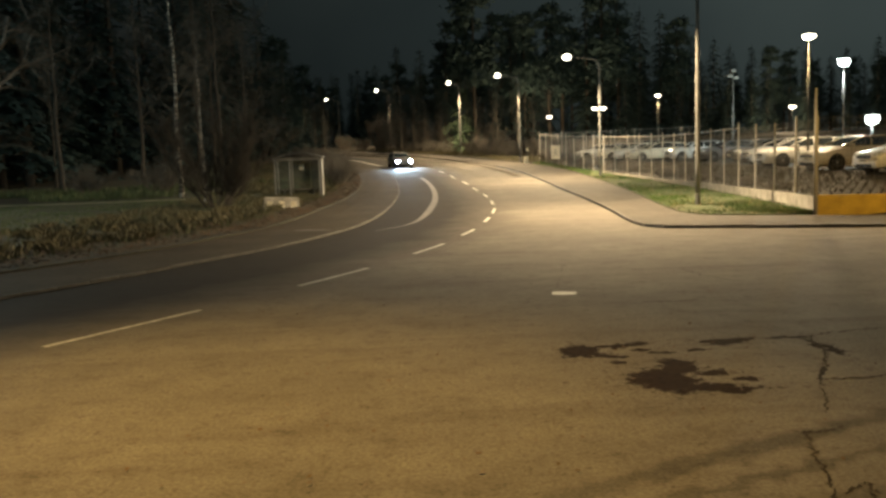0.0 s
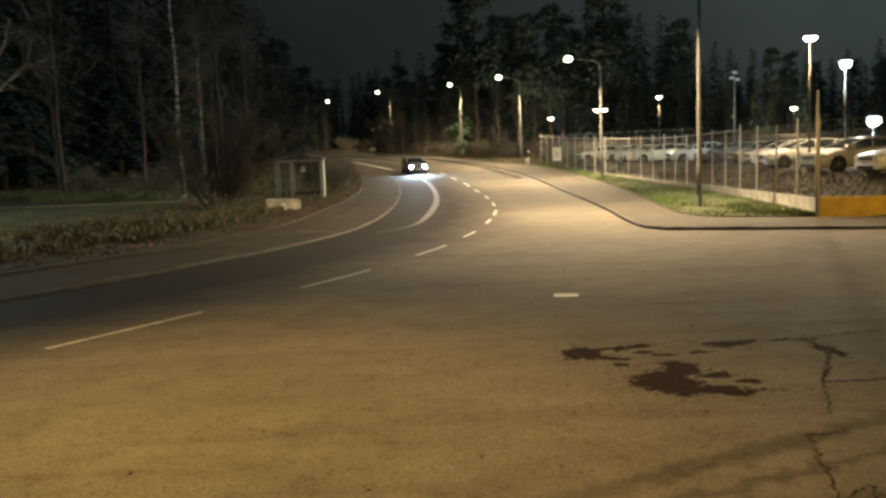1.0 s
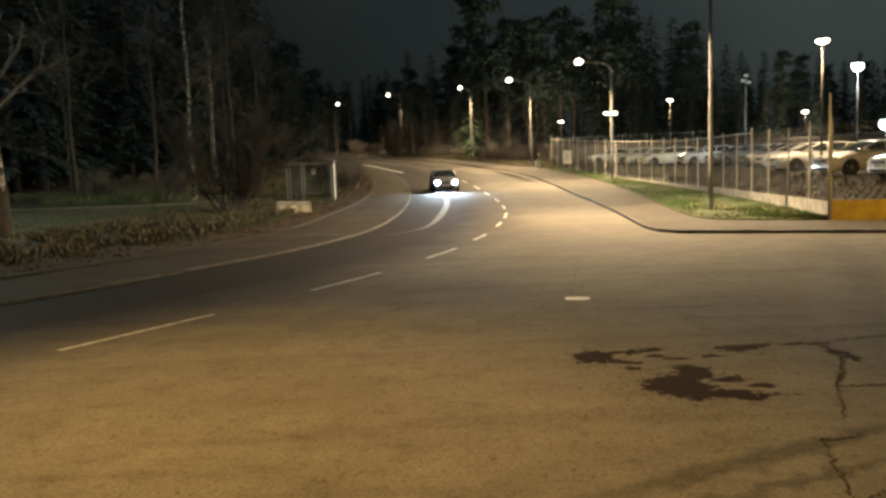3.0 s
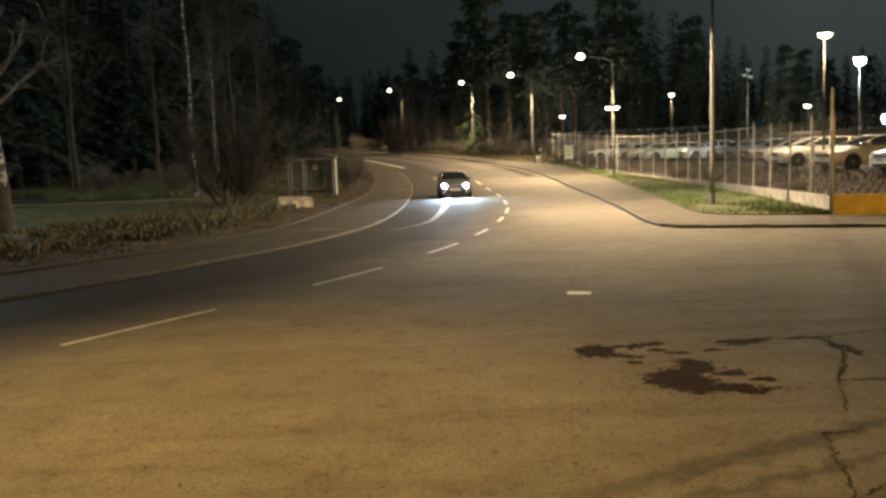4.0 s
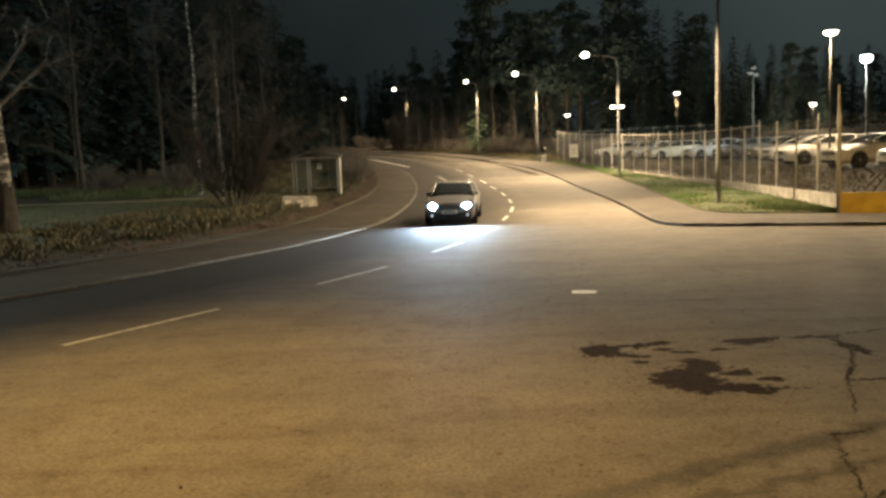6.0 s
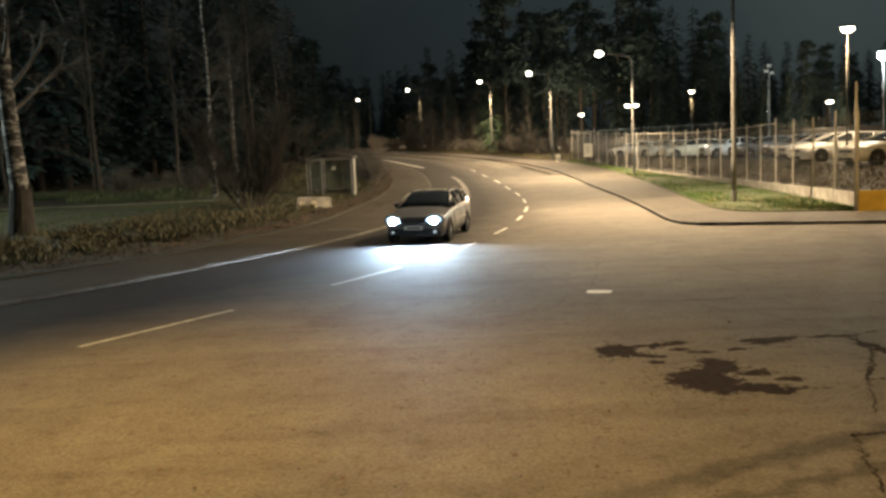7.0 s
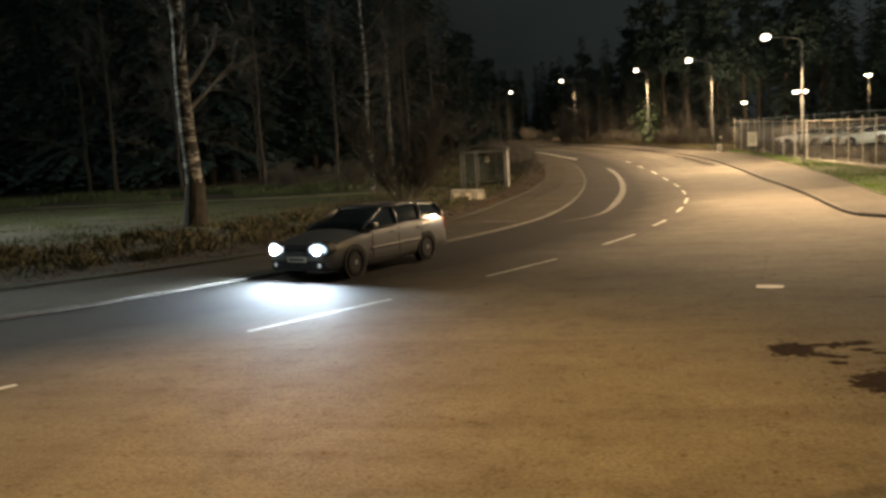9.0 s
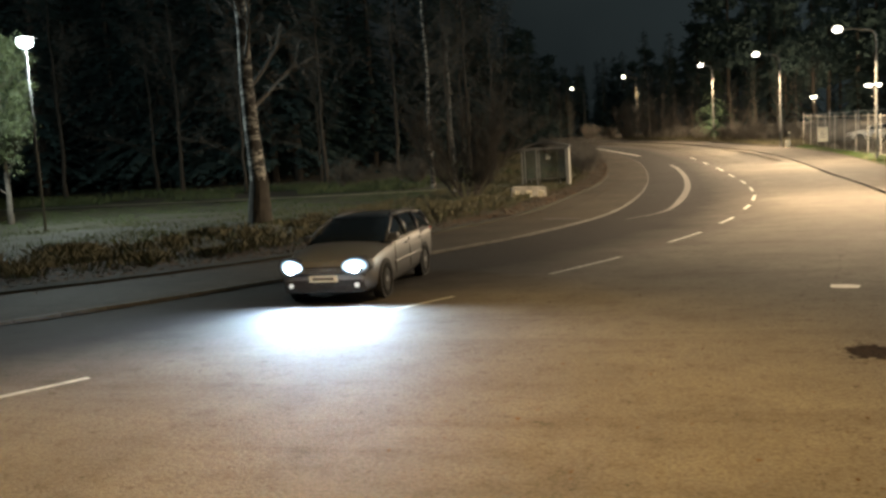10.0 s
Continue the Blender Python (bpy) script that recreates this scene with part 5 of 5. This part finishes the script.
def build_woods():
    rnd = random.Random(21)
    kinds = [spruce(1, 22, 4.4), spruce(2, 22, 3.7), spruce(3, 22, 5.0), pine(4, 22), pine(5, 22)]
    used = set()

    def plant(k, x, y, h):
        if min(math.hypot(x - 17.7, y - 139.9), math.hypot(x - 53.8, y - 133.3)) < 8:
            return
        s = h / 22
        if k in used:
            copy_at(kinds[k], x, y, rnd.uniform(0, 360), s)
        else:
            used.add(k)
            set_at(kinds[k], x, y, rnd.uniform(0, 360), s)
    # the skyline behind the road and the car park
    for x, y, h, k in ((1.5, 150, 21, 0), (6.2, 150, 27.5, 3), (3.6, 152, 26, 4), (9.2, 151, 22.5, 1), (12.6, 150, 20.5, 0), (10.9, 152, 21.5, 3), (13.4, 151.5, 21, 4), (15.0, 151, 21.5, 3), (16.0, 153, 21, 2), (19.0, 150, 22.6, 3), (21.5, 152, 21, 4), (25.5, 150, 25, 2),
                       (28.0, 150, 27.5, 3), (31.0, 151, 25.5, 4), (34.5, 150, 22, 2), (38.2, 151, 21.5, 0), (41.0, 150, 19.5, 3), (44.0, 153, 17, 1), (47.0, 150, 16.5, 0), (50.5, 152, 15.5, 2), (53.5, 150, 15, 1),
                       (57, 151, 14.5, 3), (60, 150, 13.5, 4), (63.5, 152, 14.5, 0), (67, 150, 13, 2), (71, 153, 14.5, 1), (75, 150, 16, 0), (79, 152, 15, 2), (84, 150, 15, 1),
                       (-2.8, 150, 16.5, 0), (-6.8, 151, 17.2, 1), (-10.5, 152, 14.5, 2), (-14, 156, 14, 0), (-18, 158, 13, 1), (-22, 160, 13.5, 2)):
        plant(k, x, y, h)
    rim_x = (-30, -20, -12, -7, -3, 1, 6, 9.6, 12.4, 18, 23, 28, 33, 38, 47, 53, 63, 75, 95)
    rim_h = (22, 12, 12, 15, 15, 18, 24, 19, 18.5, 20, 20, 25, 21, 19, 14.5, 12.5, 12, 13.5, 13)
    for x in np.arange(-30, 94, 2.1):
        plant(rnd.choice((3, 4, 3, 4, 2, 1)), x + rnd.uniform(-0.8, 0.8), 153 + rnd.uniform(0, 7), float(np.interp(x, rim_x, rim_h)) * rnd.uniform(0.68, 0.98))
    for x in range(-28, 96, 4):
        plant(rnd.choice((0, 1, 2)), x + rnd.uniform(-1.5, 1.5), 168 + rnd.uniform(-6, 8), rnd.uniform(12, 15))
    for x in range(-18, 90, 4):
        plant(rnd.choice((0, 1, 2)), x + rnd.uniform(-1.5, 1.5), max(140.0, 118.0 - 0.9 * min(x, 0)) + rnd.uniform(0, 5), rnd.uniform(9, 12.5))
    # the dark wood beyond the meadow
    for x in range(-96, -26, 5):
        for y in (68, 74, 81, 90):
            plant(rnd.choice((0, 1, 2, 2)), x + rnd.uniform(-2, 2) - (y - 70) * 0.12, y + rnd.uniform(-3, 3), rnd.uniform(25, 33))
    for x, y, h in ((-24, 88, 25), (-27.5, 94, 26), (-24.5, 100, 27), (-29, 106, 27), (-26, 112, 27), (-33, 100, 25), (-36, 118, 26), (-42, 110, 25), (-60, 100, 24), (-50, 100, 25), (-72, 62, 21), (-80, 56, 22), (-88, 48, 22), (-92, 36, 22), (-95, 24, 22), (-96, 10, 21), (-98, -6, 22)):
        plant(rnd.choice((0, 1, 2)), x, y, h)
    for x, y, h in ((-24.5, 96, 26), (-23, 101, 23), (-21, 104, 18.5), (-18.8, 108, 14)):
        plant(2, x, y, h)
    # lower trees between the wood and the road's far bend
    for x, y, h in ((-27, 104, 13), (-24.5, 109, 12), (-22, 106, 11), (-20, 114, 12), (-18.5, 122, 11), (-23.5, 118, 12), (-26, 124, 13), (-17, 128, 10.5), (-21.5, 128, 12), (-29, 116, 14), (-25, 98, 10), (-21, 96, 8), (-18.8, 101, 7)):
        plant(rnd.choice((0, 1, 2)), x, y, h)
    # a young spruce lit by the lamp at the bend, partly through paler needles
    y1 = spruce(8, 8.5, 2.5, "young_spruce", "young green spruce lit by the street lamp", LIT_NEEDLE)
    set_at(y1, 2.75, 101.6, 40, 0.9)
    # leafless trees
    birch = bare_tree(11, 17, 0.34, BIRCH, "birch", "thick old birch with black-scarred white bark", first=0.26, lean=-0.012, depth=4, droop=0.6, limb_bark=TWIG, rough_base=2.3)
    set_at(birch, -16.0, 30.3, 60)
    slim = bare_tree(12, 16, 0.12, BIRCH, "slim_birch", "slender white birch at the meadow edge", first=0.3, depth=4, droop=0.5, group="slim birches", limb_bark=BARK)
    set_at(slim, -15.2, 51.2, 0)
    copy_at(slim, -12.3, 45.5, 130, 0.55)
    leafy = bare_tree(18, 8.5, 0.14, BARK, "leafy_tree", "small tree with thinning green leaves beside the lamp", first=0.2, depth=4, leaves=9000)
    set_at(leafy, -32.8, 36.2, 0)
    grey = bare_tree(13, 16, 0.16, DARK_BARK, "bare_tree", "leafless grey tree at the wood's edge", first=0.3, depth=4, group="leafless trees")
    grey2 = bare_tree(14, 13, 0.13, DARK_BARK, "bare_tree", "leafless grey tree at the wood's edge", first=0.2, depth=4, group="leafless trees")
    set_at(grey, -26, 60, 10)
    set_at(grey2, -33, 62, 80)
    for k, (x, y) in enumerate([(-21, 62), (-29, 66), (-38, 60), (-43, 64), (-48, 59), (-54, 63), (-60, 60), (-66, 56), (-17.5, 70), (-20, 78), (-23, 84), (-14.5, 66), (-70, 46), (-74, 36), (-36, 70), (-31, 57)]):
        copy_at((grey, grey2)[k % 2], x, y, rnd.uniform(0, 360), rnd.uniform(0.75, 1.15))
    thin = bare_tree(15, 8, 0.07, BARK, "sapling", "thin leafless sapling by the bend of the road", first=0.12, depth=3, spread=0.6, group="saplings at the bend")
    set_at(thin, -4.6, 107, 0)
    for x, y, s in ((-6.0, 109, 1.0), (-3.0, 106, 0.9), (-1.6, 104.5, 0.8), (0.3, 104, 0.9), (4.2, 99, 0.8), (6.5, 97, 0.9), (8.5, 95, 1.0), (10.5, 97, 0.8), (-13.5, 103.5, 0.8), (-15, 106.5, 0.9), (-12.6, 98, 0.6), (12.5, 99, 0.9), (3.4, 106, 1.0)):
        copy_at(thin, x, y, rnd.uniform(0, 360), s)
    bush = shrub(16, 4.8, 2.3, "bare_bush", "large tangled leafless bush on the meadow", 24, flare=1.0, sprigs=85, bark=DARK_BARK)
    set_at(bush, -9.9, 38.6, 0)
    pale = shrub(19, 4.6, 1.8, "roadside_shrub", "tall pale leafless shrub lit by the street lamps", 16, "shrubs at the bend", flare=0.5, sprigs=40)
    set_at(pale, -7.6, 112.6, 0)
    for x, y, s in ((-6.6, 111.0, 1.1), (-5.0, 110.4, 0.9), (-3.2, 109.0, 1.15), (-1.9, 106.6, 0.8), (-0.4, 106.8, 1.05), (0.9, 105.2, 0.7), (5.0, 103.5, 0.9), (6.9, 100.5, 0.7)):
        copy_at(pale, x, y, rnd.uniform(0, 360), s)
    low = shrub(17, 1.5, 1.4, "low_bush", "low dark bush beside the pavement", 20, "low bushes")
    set_at(low, -6.7, 58.5, 0)
    for x, y, s in ((-7.2, 63, 1.0), (-7.9, 67, 1.1), (-8.6, 71, 1.0), (-9.6, 76, 1.1), (-11, 81, 1.0), (-12.4, 87, 1.0), (-14.4, 92, 1.1), (11.9, 62, 0.5), (11.2, 66.5, 0.6), (10.6, 69.5, 0.55), (10.0, 73, 0.6), (9.4, 76.5, 0.7), (-13.5, 57, 1.0), (13.5, 45, 0.5), (13.6, 38, 0.5), (13.4, 52, 0.55), (12.8, 58, 0.6), (11.6, 66, 0.7), (11.0, 70, 0.7), (13.2, 34, 0.5), (10.2, 76, 0.8), (-18, 56, 1.3), (-23, 57, 1.2), (7.0, 86, 0.8), (5.6, 88.5, 0.9), (4.8, 91, 0.8), (3.6, 94, 1.0), (4.4, 97, 1.1), (0.8, 99.5, 0.8), (-1.0, 102, 1.0), (-2.6, 105, 0.9), (-4.6, 108.5, 1.1), (-7.4, 111, 0.9), (-10.0, 115, 1.0), (9.5, 85, 1.0), (11.5, 88, 1.1), (6.6, 93, 1.2), (8.6, 90, 1.2), (2.0, 102, 1.2), (-13, 120, 1.2)):
        copy_at(low, x, y, rnd.uniform(0, 360), s)


build_woods()


# ---- grass and leaves ----
def blades(name, label, count, where, low, high, material, width=0.012, seed=1, lean=0.35, lift=0.1):
    """Loose upright blades over a stretch of ground, as one piece of stuff."""
    rnd = random.Random(seed)
    vs, fs = [], []
    for _ in range(count):
        x, y, z0 = where(rnd)
        h = rnd.uniform(low, high)
        a, b = rnd.uniform(0, 2 * math.pi), rnd.uniform(0, 2 * math.pi)
        dx, dy = math.cos(a) * width, math.sin(a) * width
        ex, ey = math.cos(b) * h * lean * rnd.random(), math.sin(b) * h * lean * rnd.random()
        i = len(vs)
        vs += [(x - dx, y - dy, z0 - 0.05), (x + dx, y + dy, z0 - 0.05), (x + ex * 0.4 + dx * 0.7, y + ey * 0.4 + dy * 0.7, z0 + h * 0.6), (x + ex, y + ey, z0 + h)]
        fs += [(i, i + 1, i + 2), (i, i + 2, i + 3)]
    me = bpy.data.meshes.new(name)
    me.from_pydata(vs, [], fs)
    me.materials.append(material)
    return tagged(new(name, me), label, "grass", kind="stuff")


left_edge, _ = smooth_line(WALK_LEFT[2:18], 300)
verge_a, _ = smooth_line(WALK_RIGHT[4:15], 200)
verge_b, _ = smooth_line([(11.5, 26.75), (11.7, 27.6), (11.78, 28.6), (11.85, 30), (11.95, 32.4), (12.2, 37), (12.45, 42), (12.5, 48), (12.1, 56), (10.4, 66.6), (9.0, 77.8)], 200)


def on_meadow(rnd, reach=9.0, clump=True, start=0.2):
    while True:
        i = rnd.randrange(40, 299)
        d = left_edge[min(i + 1, 299)] - left_edge[i - 1]
        d = d / np.linalg.norm(d)
        o = start + reach * rnd.random() ** 1.3
        x, y = left_edge[i] + np.array([-d[1], d[0]]) * o + d * rnd.uniform(-0.3, 0.3)
        if not clump or noise.noise((x * 0.8, y * 0.8, 7.0)) + 0.5 * noise.noise((x * 2.5, y * 2.5, 3.0)) + 0.05 > rnd.random() * 0.7:
            return x, y, terr(x, y) + 0.12


def on_far_meadow(rnd):
    while True:
        x, y = rnd.uniform(-62, -9), rnd.uniform(52, 62)
        if noise.noise((x * 0.12, y * 0.3, 2.0)) > -0.05:
            return x, y, terr(x, y) + 0.12


def on_lawn(rnd):
    while True:
        x, y = rnd.uniform(-50, -9), rnd.uniform(24, 48.5)
        gap = np.min(np.hypot(left_edge[:, 0] - x, left_edge[:, 1] - y))
        if gap > 5.5 and noise.noise((x * 0.2, y * 0.4, 5.0)) > -0.3 and x < -0.2 * y - 1:
            return x, y, terr(x, y) + 0.1


wood_edge, _ = smooth_line(WALK_RIGHT[14:20], 120)


def on_wood_edge(rnd):
    i = rnd.randrange(1, 119)
    d = wood_edge[i + 1] - wood_edge[i - 1]
    d = d / np.linalg.norm(d)
    x, y = wood_edge[i] + np.array([d[1], -d[0]]) * (0.1 + 7.0 * rnd.random() ** 1.5)
    return x, y, terr(x, y) + 0.14


def on_verge(rnd):
    i = int(199 * rnd.random() ** 1.4)
    u = rnd.random()
    x, y = verge_a[i] + (verge_b[i] - verge_a[i]) * u
    return x, y, terr(x, y) + 0.12 + 0.06 * u * max(0.0, min(1.0, (y - 27) / 6))


blades("meadow_grass", "tall dry autumn grass in tufts along the pavement", 60000, lambda r: on_meadow(r, 7.0, True, 1.8), 0.05, 0.30, BLADE_DRY, 0.0035, 4, 1.1)
blades("meadow_turf", "short green grass on the meadow", 22000, lambda r: on_meadow(r, 12.0, False, 1.3), 0.05, 0.2, BLADE_GREEN, 0.009, 6)
blades("lawn_grass", "short mown grass beside the meadow path", 30000, on_lawn, 0.03, 0.10, BLADE_GREEN, 0.022, 7, 0.9)
blades("far_grass", "pale tall grass at the far side of the meadow", 11000, on_far_meadow, 0.10, 0.5, BLADE_GREEN, 0.02, 8, 0.8)
bank_a, _ = smooth_line([(20, 24.4), (12.2, 26.8), (12.4, 33), (12.75, 43), (12.8, 50), (12.0, 58), (10.3, 69.4)], 150)
bank_b, _ = smooth_line([(22, 29.0), (16.8, 31.5), (15.7, 35), (15.9, 43), (15.9, 50), (15.0, 58), (13.2, 69.4)], 150)


def on_bank(rnd):
    i, u = rnd.randrange(150), rnd.uniform(0.2, 1.0)
    x, y = bank_a[i] + (bank_b[i] - bank_a[i]) * u
    return x, y, terr(x, y) + max(0.0, 1.03 - terr(x, y)) * u ** 0.7


blades("bank_weeds", "dark withered weeds on the earth bank", 14000, on_bank, 0.05, 0.22, WEED, 0.010, 12, 0.9)
blades("verge_grass", "short green grass on the verge", 26000, on_verge, 0.03, 0.11, VERGE_BLADE, 0.010, 9)
blades("wood_edge_grass", "withered grass along the far road edge", 9000, on_wood_edge, 0.1, 0.4, BLADE_DRY, 0.02, 10)


def fallen_leaves(name, label, count, where, seed, size=1.0, material=LEAF_LITTER):
    rnd = random.Random(seed)
    vs, fs = [], []
    for _ in range(count):
        x, y, z = where(rnd)
        a, r = rnd.uniform(0, 6.28), rnd.uniform(0.025, 0.06) * size
        i = len(vs)
        for k in range(4):
            q = r * (1.0 if k % 2 else 0.6)
            vs.append((x + math.cos(a + 1.57 * k) * q, y + math.sin(a + 1.57 * k) * q, z + (0.02 + rnd.uniform(0, 0.03)) * size))
        fs.append((i, i + 1, i + 2, i + 3))
    me = bpy.data.meshes.new(name)
    me.from_pydata(vs, [], fs)
    me.materials.append(material)
    return tagged(new(name, me), label, "leaves", kind="stuff")


fallen_leaves("verge_leaves", "yellow fallen leaves on the verge", 1300, on_verge, 31)
fallen_leaves("meadow_leaves", "brown fallen leaves along the pavement edge", 22000, lambda r: on_meadow(r, 3.8, False, 0.05), 32, 1.4, OLD_LEAF)
fallen_leaves("road_litter", "dry leaf crumbs and grit scattered over the asphalt", 300, lambda r: (r.uniform(-3, 7), r.uniform(3.5, 14), 0.0), 33, 0.6, OLD_LEAF)
fallen_leaves("kerb_litter", "brown leaves blown along the pavement", 2600, lambda r: on_meadow(r, 1.4, False, -1.3), 34, 0.7, OLD_LEAF)


# ---- what moves ----
CAR_ROWS = [
    (0.0, -3.60, 78.91, -77.1),
    (0.4, -3.04, 76.51, -77.0),
    (0.8, -2.49, 73.80, -78.6),
    (1.2, -2.00, 70.70, -80.8),
    (1.6, -1.58, 67.37, -82.7),
    (2.0, -1.23, 64.09, -83.9),
    (2.4, -0.93, 60.88, -84.6),
    (2.8, -0.66, 57.75, -85.1),
    (3.2, -0.41, 54.48, -85.5),
    (3.6, -0.17, 50.66, -86.6),
    (4.0, -0.01, 46.53, -87.8),
    (4.4, 0.09, 42.32, -88.7),
    (4.8, 0.13, 38.31, -89.4),
    (5.2, 0.11, 35.02, -90.5),
    (5.6, 0.00, 32.26, -92.1),
    (6.0, -0.17, 30.01, -94.1),
    (6.4, -0.45, 27.90, -96.3),
    (6.8, -0.94, 25.91, -98.5),
    (7.2, -1.56, 24.00, -102.0),
    (7.6, -2.45, 22.44, -105.0),
    (8.0, -3.45, 21.12, -107.0),
    (8.4, -4.38, 19.83, -109.5),
    (8.8, -5.30, 18.71, -111.5),
    (9.2, -6.00, 17.61, -110.5),
    (9.6, -6.33, 16.68, -102.0),
    (10.0, -6.05, 15.41, -88.0),
]


def motions():
    rows, last, turned = [], None, 0.0
    spin = []
    times = np.array([r[0] for r in CAR_ROWS])
    for t, x, y, heading in CAR_ROWS:
        h = radians(heading)
        ahead, behind = terr(x + 1.4 * math.cos(h), y + 1.4 * math.sin(h)), terr(x - 1.25 * math.cos(h), y - 1.25 * math.sin(h))
        tilt = -math.degrees(math.atan2(ahead - behind, 2.65))
        rows.append((t, pose(x, y, (ahead + behind) / 2 + 0.006, 0, tilt, heading)))
    walk(car, rows)
    fine = np.linspace(0, 10, 301)
    xs, ys = np.interp(fine, times, [r[1] for r in CAR_ROWS]), np.interp(fine, times, [r[2] for r in CAR_ROWS])
    gone = np.r_[0, np.cumsum(np.hypot(np.diff(xs), np.diff(ys)))] / 0.296
    for wheel, x, side in car_wheels:
        seat = pose(x, 0.797 * side, 0.312)
        face = Matrix.Rotation(0 if side > 0 else math.pi, 4, "Z")
        walk(wheel, [(t, seat @ Matrix.Rotation(a, 4, "Y") @ face) for t, a in zip(fine, gone)])


motions()
